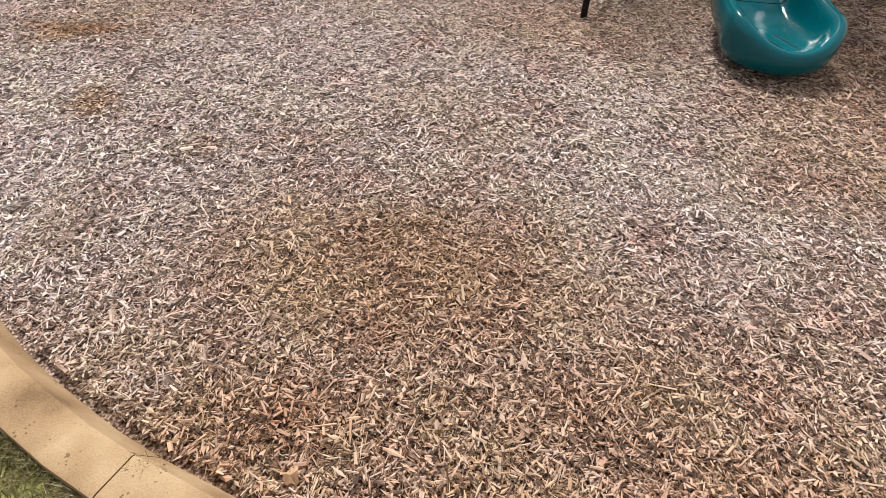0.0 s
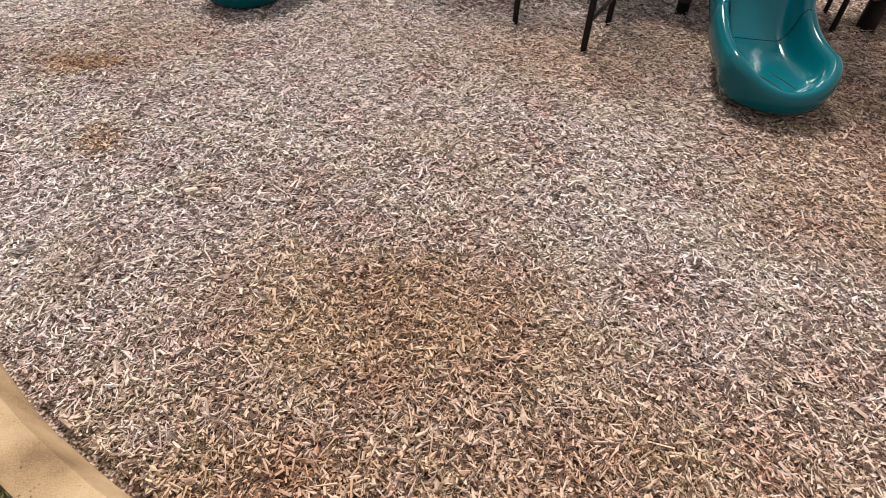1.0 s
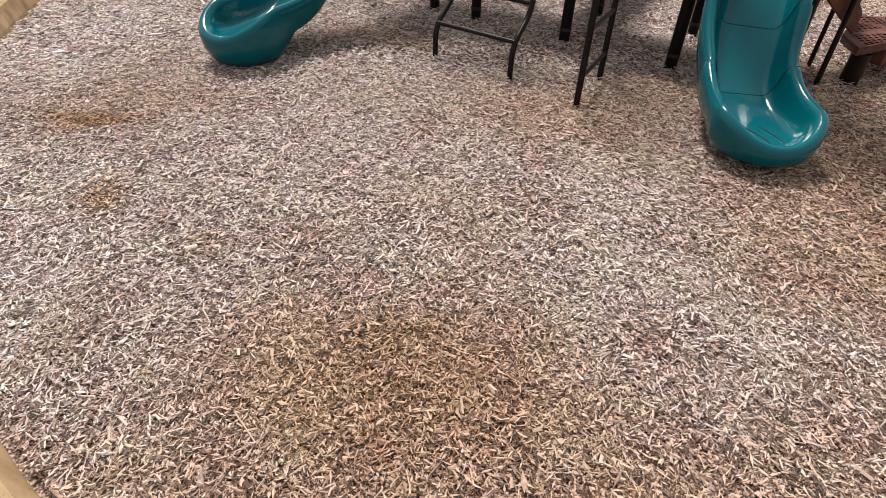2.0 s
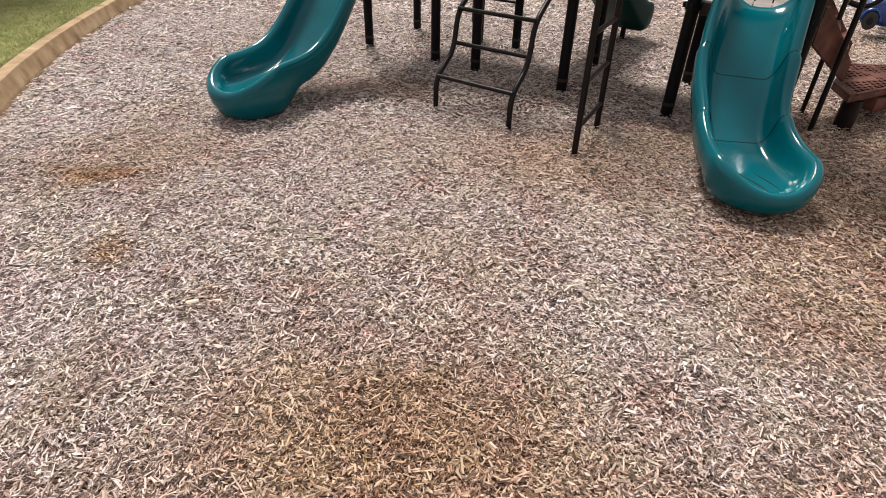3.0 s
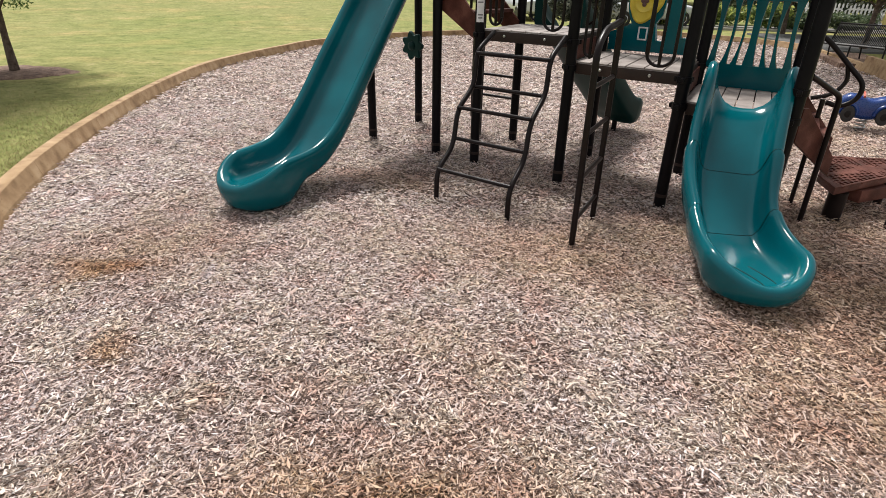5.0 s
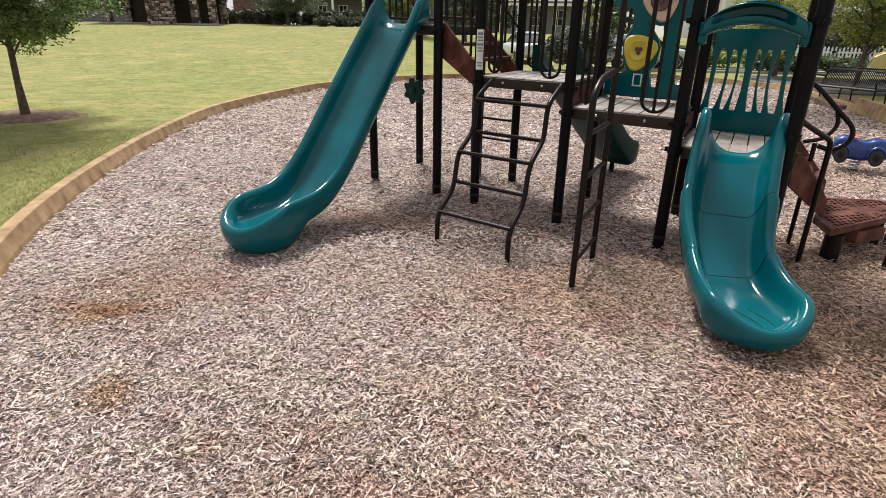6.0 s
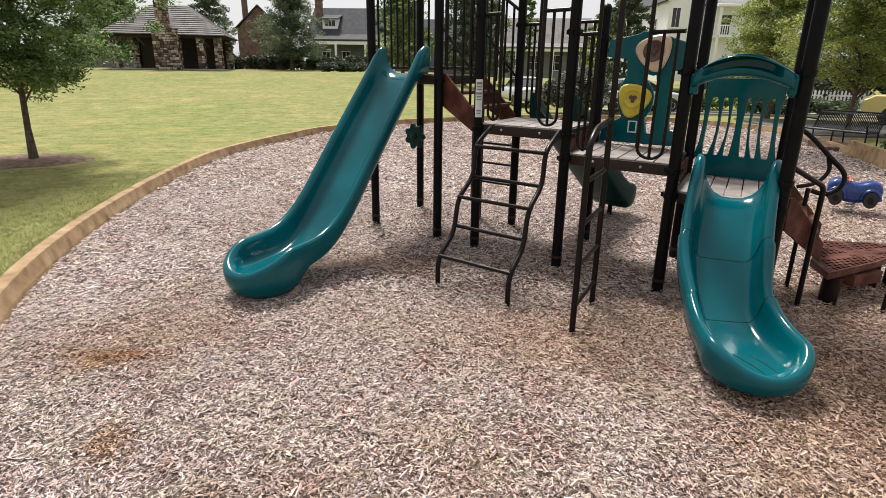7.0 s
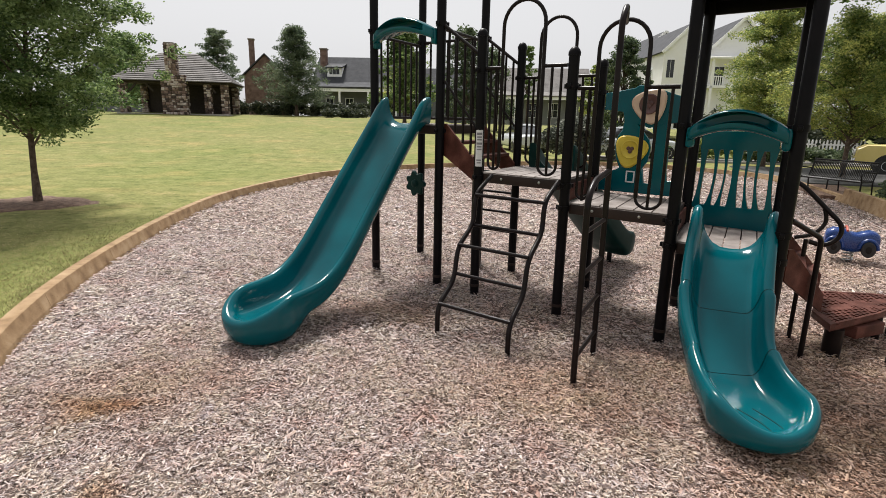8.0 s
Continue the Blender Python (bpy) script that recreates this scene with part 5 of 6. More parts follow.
def parked_car(x, y, z, turn, paint, label):
    """A saloon car: a lofted body, a glazed cabin and four wheels."""
    ob = thing("parked_car", (x, y, z), label, "car")
    m = Matrix.Translation((x, y, z)) @ Matrix.Rotation(turn, 4, "Z")

    def loft(secs, k=18, power=0.45):
        rows = []
        for sx, hw, z0, z1 in secs:
            zc, hz = (z0 + z1) / 2, (z1 - z0) / 2
            rows.append([m @ Vector((sx, hw * math.copysign(abs(math.cos(a)) ** power, math.cos(a)), zc + hz * math.copysign(abs(math.sin(a)) ** power, math.sin(a)))) for a in (2 * math.pi * i / k for i in range(k))])
        fs = [(r * k + i, r * k + (i + 1) % k, (r + 1) * k + (i + 1) % k, (r + 1) * k + i) for r in range(len(rows) - 1) for i in range(k)]
        fs += [tuple(range(k)), tuple(reversed([(len(rows) - 1) * k + i for i in range(k)]))]
        return Geo().add([v for r in rows for v in r], fs)

    part("body", loft([(-2.2, 0.70, 0.42, 0.86), (-2.1, 0.80, 0.32, 0.94), (-1.2, 0.86, 0.26, 0.98), (0.9, 0.86, 0.26, 0.96), (1.8, 0.82, 0.28, 0.86), (2.15, 0.74, 0.34, 0.74), (2.25, 0.60, 0.42, 0.66)]), paint, ob, angle=60)
    cabin = part("cabin", loft([(-1.7, 0.62, 0.86, 0.98), (-0.95, 0.62, 0.86, 1.36), (-0.2, 0.62, 0.86, 1.44), (0.4, 0.62, 0.86, 1.38), (1.15, 0.64, 0.84, 0.96)]), M_GLASS, ob, angle=60)
    part("roof", loft([(-0.95, 0.54, 1.35, 1.39), (-0.2, 0.56, 1.41, 1.465), (0.35, 0.54, 1.37, 1.41)]), paint, cabin, angle=60)
    for sx in (-1.35, 1.4):
        for sy in (-1, 1):
            w = m @ Matrix.Translation((sx, sy * 0.79, 0.31)) @ Matrix.Rotation(radians(90), 4, "X")
            wheel = part("wheel", Geo().lathe([(0.18, -0.1), (0.29, -0.1), (0.315, -0.06), (0.315, 0.06), (0.29, 0.1), (0.18, 0.1)], w, 20), M_BLACK, ob)
            part("rim", Geo().lathe([(0.18, -0.09), (0.15, -0.102), (0.02, -0.08), (0.02, 0.08), (0.15, 0.102), (0.18, 0.09)], w, 16), M_CHROME, wheel)


parked_car(4.0, 29.5, 0.12, radians(100), M_SILVER, "silver saloon car parked beyond the playground hedge")
parked_car(8.6, 25.6, 0.12, radians(12), M_SILVER, "silver saloon car parked at the street edge")


# ---- street ----
def strip(name, a, b, half, z, thick, mat, label, category):
    d = Vector((b[0] - a[0], b[1] - a[1], 0))
    m = Matrix.Translation(((a[0] + b[0]) / 2, (a[1] + b[1]) / 2, z - thick / 2)) @ Matrix.Rotation(math.atan2(d.y, d.x), 4, "Z")
    single(name, Geo().box((d.length, 2 * half, thick), m, 0.01), mat, label, category, "structure")


strip("road", (11.0, 19.0), (90, 6.0), 3.2, 0.14, 0.3, M_ASPHALT, "grey asphalt street beyond the playground", "road")
strip("pavement", (6.0, 26.0), (60, 17.5), 0.9, 0.17, 0.3, M_PAVE, "pale concrete footpath along the street", "pavement")
strip("planting_bed", (10.4, 11.4), (12.8, 12.8), 0.75, 0.30, 0.3, M_DIRT, "bare brown planting bed beside the bench", "bed")
strip("bench_pad", (10.75, 15.7), (9.75, 12.9), 0.62, 0.115, 0.3, M_DIRT, "bare brown earth pad under the bench", "ground")


def picket_fence(a, b, z):
    ob = thing("picket_fence", (a[0], a[1], z), "white picket fence beyond the street", "fence")
    p, q = Vector((*a, z)), Vector((*b, z))
    n = int((q - p).length / 0.16)
    m0 = frame_on(p, q)
    for i in range(n):
        c = p.lerp(q, (i + 0.5) / n)
        m = m0.copy()
        m.translation = c
        part("picket", Geo().slab([(-0.04, 0), (0.04, 0), (0.04, 0.85), (0, 0.93), (-0.04, 0.85)], -0.01, 0.01, m @ Matrix.Rotation(radians(90), 4, "X")), M_WHITE, ob, smooth=False)
    for z1 in (0.25, 0.68):
        part("rail", Geo().box(((q - p).length, 0.03, 0.07), Matrix.Translation((p + q) / 2 + Vector((0, 0, z1))) @ m0.to_3x3().to_4x4() @ Matrix.Translation((0, 0.03, 0))), M_WHITE, ob, smooth=False)


picket_fence((15.6, 26.0), (19.5, 25.6), 0.25)


# ---- plants ----
def leaves(rng, centres, radii, count, size, flat=0.6):
    """Leaf quads scattered round clump centres; each leaf is its own island."""
    k = rng.integers(0, len(centres), count)
    d = rng.normal(size=(count, 3))
    d /= np.linalg.norm(d, axis=1)[:, None]
    r = rng.random(count) ** 0.45
    pos = centres[k] + d * (radii[k] * r)[:, None] * np.array([1, 1, flat])
    a = rng.normal(size=(count, 3))
    a[:, 2] *= 0.6
    a /= np.linalg.norm(a, axis=1)[:, None]
    b = np.cross(a, rng.normal(size=(count, 3)))
    b /= np.linalg.norm(b, axis=1)[:, None]
    s = size * (0.6 + 0.8 * rng.random(count))[:, None]
    verts = np.stack([pos - a * s, pos + b * s * 0.45, pos + a * s, pos - b * s * 0.45], 1).reshape(-1, 3)
    faces = np.arange(count * 4).reshape(-1, 4)
    return verts, faces


def tree(name, x, y, z, height, crown_r, clear, trunk_r, mat, label, seed, count=9000, size=0.07, clumps=70, lean=0.0, taper=0.75, limbs=0):
    rng = np.random.default_rng(seed)
    ob = thing(name, (x, y, z), label, "tree")
    top = height * 0.93
    line = [Vector((x + lean * (t ** 1.5) + 0.05 * math.sin(3 * t + seed), y + 0.05 * math.cos(2.3 * t + seed), z - 0.1 + top * t)) for t in (i / 9 for i in range(10))]
    g = Geo()
    g.tube(line, [trunk_r * (1.5 if i == 0 else 1.0) * (1 - 0.88 * i / 9) for i in range(10)], 10)
    part("trunk", g, M_BARK, ob)

    def reach(t):
        """The crown is widest low down and draws in to the top."""
        return crown_r * (math.sin(math.pi * min(1, 0.18 + 0.82 * t)) ** 0.6 if taper < 0.5 else (1.02 - taper * t) * min(1.0, 0.55 + 3 * t))

    cent, rad = [], []
    # near trees carry their clumps along real limbs, so that gaps stay between the tiers
    for i in range(limbs):
        t = (i + 0.5) / limbs
        a = 2.4 * i + rng.uniform(-0.4, 0.4)
        ln = reach(t) * rng.uniform(0.72, 1.12)
        h = clear + (height - clear) * t
        base = line[0].lerp(line[-1], min(0.97, max(0.16, (h - 0.25 * ln) / top)))
        base = Vector((x + lean * ((base.z - z) / top) ** 1.5, base.y, base.z))
        tip = Vector((base.x + ln * math.cos(a), base.y + ln * math.sin(a), z + h + 0.18 * ln))
        pts = [base.lerp(tip, k) + Vector((0, 0, 0.16 * ln * math.sin(math.pi * k))) for k in (0, 0.3, 0.6, 1.0)]
        part("limb", Geo().tube(pts, [trunk_r * 0.40 * (1 - 0.6 * t), trunk_r * 0.26 * (1 - 0.5 * t), trunk_r * 0.16, trunk_r * 0.05], 6), M_BARK, ob)
        for k in range(max(1, clumps // limbs)):
            u = 0.12 + 0.93 * rng.random() ** 0.8
            c = base.lerp(tip, u) + Vector((0, 0, 0.16 * ln * math.sin(math.pi * min(1, u))))
            spread = 0.22 * ln * (0.5 + 0.5 * u)
            cent.append(np.array(c) + rng.normal(0, 1, 3) * np.array([spread, spread, 0.5 * spread]))
            rad.append(crown_r * rng.uniform(0.08, 0.17))
    for i in range(0 if limbs else clumps):
        t = rng.random() ** 0.9
        h = clear + (height - clear) * t
        width = reach(t)
        a = rng.random() * 2 * math.pi
        rr = width * math.sqrt(rng.random()) * (0.82 + 0.36 * rng.random())
        c = np.array([x + lean * t + rr * math.cos(a), y + rr * math.sin(a), z + h])
        cent.append(c)
        rad.append(crown_r * (0.11 + 0.17 * rng.random()) * (1 - (0.65 * t if taper > 0.78 else 0)))
        if i % 7 == 0:
            base = line[min(9, max(math.ceil(9 * clear / top), int(9 * (h * 0.82) / top)))]
            tip = Vector(c)
            mid = base.lerp(tip, 0.55) + Vector((0, 0, 0.12 * rr))
            limb = Geo().tube([base, mid, tip], [trunk_r * 0.32, trunk_r * 0.2, trunk_r * 0.06], 6)
            part("limb", limb, M_BARK, ob)
    v, f = leaves(rng, np.array(cent), np.array(rad), count, size)
    part("crown", raw_mesh("crown", v, f, mat), mat, ob, kind="stuff")


def hedge(name, a, b, width, z, height, mat, label, seed, count, size=0.06):
    rng = np.random.default_rng(seed)
    n = max(6, int(math.hypot(b[0] - a[0], b[1] - a[1]) / (width * 0.4)))
    cent, rad = [], []
    for i in range(n * 3):
        t = rng.random()
        cent.append(np.array([a[0] + (b[0] - a[0]) * t + rng.normal() * width * 0.15, a[1] + (b[1] - a[1]) * t + rng.normal() * width * 0.15, z + height * (0.25 + 0.5 * rng.random())]))
        rad.append(width * (0.42 + 0.12 * rng.random()))
    v, f = leaves(rng, np.array(cent), np.array(rad), count, size, 0.55 * height / width)
    tagged(new(name, raw_mesh(name, v, f, mat)), label, "hedge")


tree("lawn_tree", -7.55, 9.85, 0.08, 6.6, 2.22, 1.32, 0.058, M_LEAFT, "young green broadleaf tree on the lawn in a mulch ring", 3, 112000, 0.036, 900, lean=0.75, limbs=48)


def mulch_ring(x, y, rx, ry):
    """A low ragged heap of mulch."""
    rng = random.Random(6)
    z = lawn_height(x, y)
    vs, fs, n = [Vector((x, y, z + 0.05))], [], 72
    for k, (r, h) in enumerate(((0.35, 0.05), (0.7, 0.035), (0.9, 0.015), (1.0, -0.01))):
        for i in range(n):
            a = 2 * math.pi * i / n
            rag = 1 + (0.10 * math.sin(3 * a + 1) + 0.06 * math.sin(7 * a) + rng.uniform(-0.05, 0.05)) * r
            vs.append(Vector((x + rx * r * rag * math.cos(a), y + ry * r * rag * math.sin(a), z + h + rng.uniform(-0.004, 0.004))))
    fs = [(0, 1 + i, 1 + (i + 1) % n) for i in range(n)]
    fs += [(1 + k * n + i, 1 + (k + 1) * n + i, 1 + (k + 1) * n + (i + 1) % n, 1 + k * n + (i + 1) % n) for k in range(3) for i in range(n)]
    single("tree_mulch_ring", Geo().add(vs, fs), M_DIRT, "ragged ring of brown mulch under the lawn tree", "mulch")


mulch_ring(-7.65, 9.75, 1.05, 1.0)
tree("street_tree", 12.1, 16.5, 0.1, 4.7, 2.5, 1.42, 0.085, M_LEAFY, "yellow-green broadleaf tree beside the street", 5, 78000, 0.036, 560, limbs=34)
# the second is added, its crown out of view, to shade bench, kerb and bed
tree("street_tree", 9.3, 14.9, 0.1, 10.2, 4.3, 5.2, 0.12, M_LEAF, "tall green tree added mostly out of view to shade the bench, bare below", 27, 50000, 0.070, 380, limbs=30)
tree("street_tree", 12.85, 22.3, 0.1, 6.9, 2.4, 1.2, 0.10, M_LEAFY, "yellow-green broadleaf tree beside the street", 8, 84000, 0.042, 760, limbs=40)
tree("street_tree", 21.8, 27.5, 0.1, 6.4, 2.8, 1.3, 0.12, M_LEAF, "green broadleaf tree beside the street", 18, 40000, 0.06, 300, limbs=30)
tree("broadleaf_tree", -3.3, 44, 1.2, 7.2, 2.9, 1.0, 0.14, M_LEAF, "green tree beyond the lawn", 11, 14000, 0.12, 170)
tree("broadleaf_tree", 1.5, 46, 0.8, 7.8, 2.7, 1.2, 0.14, M_LEAFD, "green tree beyond the lawn", 12, 11000, 0.12, 150)
tree("broadleaf_tree", 6.1, 43, 0.1, 7.0, 1.0, 3.2, 0.10, M_LEAF, "thin green tree beyond the lawn", 13, 3000, 0.10, 60)
tree("broadleaf_tree", 11.3, 42, 0.1, 5.8, 1.5, 0.8, 0.11, M_LEAFY, "pale yellow-green tree behind the playground", 24, 9000, 0.10, 120, taper=0.4)
tree("broadleaf_tree", 11.2, 36, 0.1, 6.8, 1.6, 0.9, 0.13, M_LEAFD, "dark green rounded tree before a white house", 14, 18000, 0.09, 170, taper=0.4)
tree("broadleaf_tree", -16.2, 60, 1.8, 8.9, 4.0, 0.5, 0.18, M_LEAFG, "grey-green conical tree before the houses", 15, 42000, 0.09, 760, taper=0.85, limbs=46)
tree("broadleaf_tree", -30.8, 76, 1.8, 10.9, 3.8, 2.0, 0.2, M_LEAFG, "grey-green conical tree behind the pavilion", 16, 24000, 0.11, 520, taper=0.8, limbs=36)
tree("broadleaf_tree", -36.5, 64, 1.8, 8.3, 4.2, 1.0, 0.2, M_LEAF, "green tree beside the pavilion", 17, 24000, 0.12, 220)
tree("broadleaf_tree", -4.4, 62, 1.8, 7.0, 3.2, 1.0, 0.16, M_LEAFY, "yellow-green tree before the houses", 21, 9000, 0.15, 140)
tree("broadleaf_tree", 4.2, 60, 0.5, 8.5, 3.4, 1.0, 0.16, M_LEAFD, "green tree before the far houses", 22, 9000, 0.15, 140)
hedge("hedge", (-27.5, 61.5), (-6.0, 62), 1.3, 1.6, 1.85, M_HEDGE, "dark clipped hedge at the top of the lawn", 31, 22000, 0.145)
hedge("hedge", (-75.0, 104), (45.0, 108), 3.2, 1.5, 3.6, M_HEDGE, "far dark green hedgerow behind the houses", 38, 16000, 0.46)
hedge("hedge", (-11.6, 54.5), (-8.2, 54), 1.5, 1.6, 1.1, M_HEDGE, "rounded grey-green shrubs at the lawn's edge", 32, 5000, 0.11)
hedge("hedge", (4.0, 24.4), (7.2, 24.8), 1.2, 0.1, 1.9, M_SHRUB, "tall grey-green hedge behind the playground", 33, 16000, 0.07)
hedge("hedge", (8.6, 26.2), (14.0, 24.8), 1.2, 0.1, 1.1, M_LEAFY, "low yellow-green shrubs along the path", 34, 9000, 0.08)
hedge("hedge", (10.4, 12.2), (12.0, 13.3), 0.7, 0.12, 0.5, M_LEAFD, "low dark green shrubs beside the bench", 35, 5000, 0.05)
hedge("hedge", (13.0, 29.0), (30.0, 21.0), 1.6, 0.1, 2.6, M_HEDGE, "dark tall hedge across the street", 37, 18000, 0.13)
hedge("hedge", (13.8, 24.4), (19.5, 24.3), 1.0, 0.1, 0.8, M_LEAFD, "low dark shrubs across the street", 36, 6000, 0.09)


# ---- buildings ----
def gable_house(name, m, w, d, eave, ridge, wall, roof, label, windows=(), over=0.35, chimney=None):
    """A house of width w (x) and depth d (y), its ridge along x, laid by m at its front left foot; windows on the front: x, z, width, height."""
    ob = thing(name, m.translation, label, "house")
    body = Geo()
    t = 0.25
    for cx, cy, sx, sy in ((w / 2, t / 2, w, t), (w / 2, d - t / 2, w, t)):
        body.box((sx, sy, eave), m @ Matrix.Translation((cx, cy, eave / 2)))
    for x in (t / 2, w - t / 2):
        body.slab([(0.0 + t, 0), (d - t, 0), (d - t, eave), (d / 2, ridge - 0.05), (t, eave)], -t / 2, t / 2, m @ Matrix.Translation((x, 0, 0)) @ Matrix.Rotation(radians(90), 4, "Z") @ Matrix.Rotation(radians(90), 4, "X"))
    part("wall", body, wall, ob, smooth=False)
    rf = Geo()
    rise = ridge - eave
    for s in (-1, 1):
        ln = math.hypot(d / 2 + over, rise * (d / 2 + over) / (d / 2))
        ang = math.atan2(rise, d / 2)
        mid = Vector((w / 2, d / 2 + s * (d / 2 + over) / 2, ridge - rise * (d / 2 + over) / (d / 2) / 2 + 0.08))
        rf.box((w + 2 * over, ln, 0.14), m @ Matrix.Translation(mid) @ Matrix.Rotation(-s * ang, 4, "X"))
    part("roof", rf, roof, ob, smooth=False)
    for x, z, ww, hh in windows:
        fr = Geo()
        for cx, cz, sx, sz in ((x, z + hh / 2, ww + 0.16, 0.08), (x, z - hh / 2, ww + 0.16, 0.08), (x - ww / 2, z, 0.08, hh), (x + ww / 2, z, 0.08, hh), (x, z, 0.05, hh), (x, z, ww, 0.05)):
            fr.box((sx, 0.08, sz), m @ Matrix.Translation((cx, -0.035, cz)))
        win = part("window", fr, M_WHITE, ob, smooth=False)
        part("pane", Geo().box((ww, 0.03, hh), m @ Matrix.Translation((x, -0.017, z))), M_GLASS, win, smooth=False)
    if chimney:
        cx, cy, cw, cz = chimney
        ch = part("chimney", Geo().box((cw, cw, cz), m @ Matrix.Translation((cx, cy, cz / 2)), 0.04), M_BRICK, ob, smooth=False)
        part("chimney_cap", Geo().box((cw + 0.2, cw + 0.2, 0.2), m @ Matrix.Translation((cx, cy, cz + 0.06)), 0.04), M_MORTAR, ch, smooth=False)
    return ob


# the brick house behind the pavilion: its gable looks at the playground
gable_house("brick_house", Matrix.Translation((-31.7, 88, 1.8)) @ Matrix.Rotation(radians(-78), 4, "Z") @ Matrix.Translation((-8.0, 0, 0)), 8.0, 6.4, 6.1, 9.2, M_BRICK, M_ROOF, "dark red brick house with a slate roof",
            ((2.6, 2.0, 1.2, 1.5), (6.0, 2.0, 1.2, 1.5)), chimney=(6.6, 1.2, 0.8, 11.4))
g_house = gable_house("grey_house", Matrix.Translation((-18.9, 80, 1.8)) @ Matrix.Rotation(radians(-3), 4, "Z"), 13.0, 9.0, 4.6, 8.4, M_GREYW, M_ROOF, "grey house with a dormer and a deep porch",
                      ((2.2, 1.6, 1.1, 1.9), (5.0, 1.6, 1.1, 1.9), (8.5, 1.6, 1.2, 1.9)), chimney=(0.7, 3.0, 0.9, 9.4))


def dormer_and_porch(host, m):
    d = part("dormer", Geo().box((2.1, 2.6, 1.7), m @ Matrix.Translation((2.7, 2.2, 6.2))), M_WHITE, host, "white dormer with a row of small panes", smooth=False)
    for k in range(3):
        part("pane", Geo().box((0.42, 0.06, 0.75), m @ Matrix.Translation((2.2 + 0.5 * k, 0.88, 6.25))), M_GLASS, d, smooth=False)
    part("dormer_roof", Geo().box((2.6, 3.2, 0.14), m @ Matrix.Translation((2.7, 2.0, 7.15)) @ Matrix.Rotation(radians(14), 4, "X")), M_ROOF, d, smooth=False)
    pr = part("porch_roof", Geo().box((12.6, 3.0, 0.2), m @ Matrix.Translation((6.5, -1.3, 4.3)) @ Matrix.Rotation(radians(16), 4, "X")), M_ROOF, host, smooth=False)
    part("porch_beam", Geo().box((12.4, 0.25, 0.4), m @ Matrix.Translation((6.5, -2.5, 3.55))), M_WHITE, pr, smooth=False)
    for x in (0.5, 4.2, 8.2, 12.0):
        part("porch_post", Geo().box((0.26, 0.26, 3.4), m @ Matrix.Translation((x, -2.5, 1.7))), M_WHITE, pr, smooth=False)


dormer_and_porch(g_house, Matrix.Translation((-18.9, 80, 1.8)) @ Matrix.Rotation(radians(-3), 4, "Z"))
gable_house("far_house", Matrix.Translation((-4.0, 84, 1.2)) @ Matrix.Rotation(radians(-2), 4, "Z"), 12, 8, 4.6, 8.0, M_GREYW, M_ROOF, "grey house among trees beyond the lawn", ((3, 2, 1.2, 1.6), (8, 2, 1.2, 1.6)))
p_house = gable_house("far_house", Matrix.Translation((6.3, 74, 1.2)) @ Matrix.Rotation(radians(-6), 4, "Z"), 12, 8, 4.4, 7.4, M_PALEW, M_SHINGLE, "pale grey house with a columned porch beyond the playground", ((2.4, 1.9, 1.2, 1.8), (4.8, 1.9, 1.2, 1.8), (7.6, 1.9, 1.2, 1.8), (10, 1.9, 1.2, 1.8)))


def front_porch(host, m, w):
    """A shed-roofed porch on white columns along a house's front."""
    pr = part("porch_roof", Geo().box((w, 2.6, 0.18), m @ Matrix.Translation((w / 2, -1.2, 3.95)) @ Matrix.Rotation(radians(15), 4, "X")), M_SHINGLE, host, smooth=False)
    part("porch_beam", Geo().box((w - 0.2, 0.22, 0.34), m @ Matrix.Translation((w / 2, -2.2, 3.35))), M_WHITE, pr, smooth=False)
    for k in range(6):
        part("porch_post", Geo().box((0.24, 0.24, 3.2), m @ Matrix.Translation((0.4 + (w - 0.8) * k / 5, -2.2, 1.6)), 0.02), M_WHITE, pr, smooth=False)


front_porch(p_house, Matrix.Translation((6.3, 74, 1.2)) @ Matrix.Rotation(radians(-6), 4, "Z"), 12)
gable_house("far_house", Matrix.Translation((-56, 86, 1.7)), 14, 8, 4.4, 8.2, M_GREYW, M_ROOF, "grey house behind the pavilion", ((3, 2, 1.2, 1.6), (9, 2, 1.2, 1.6)))


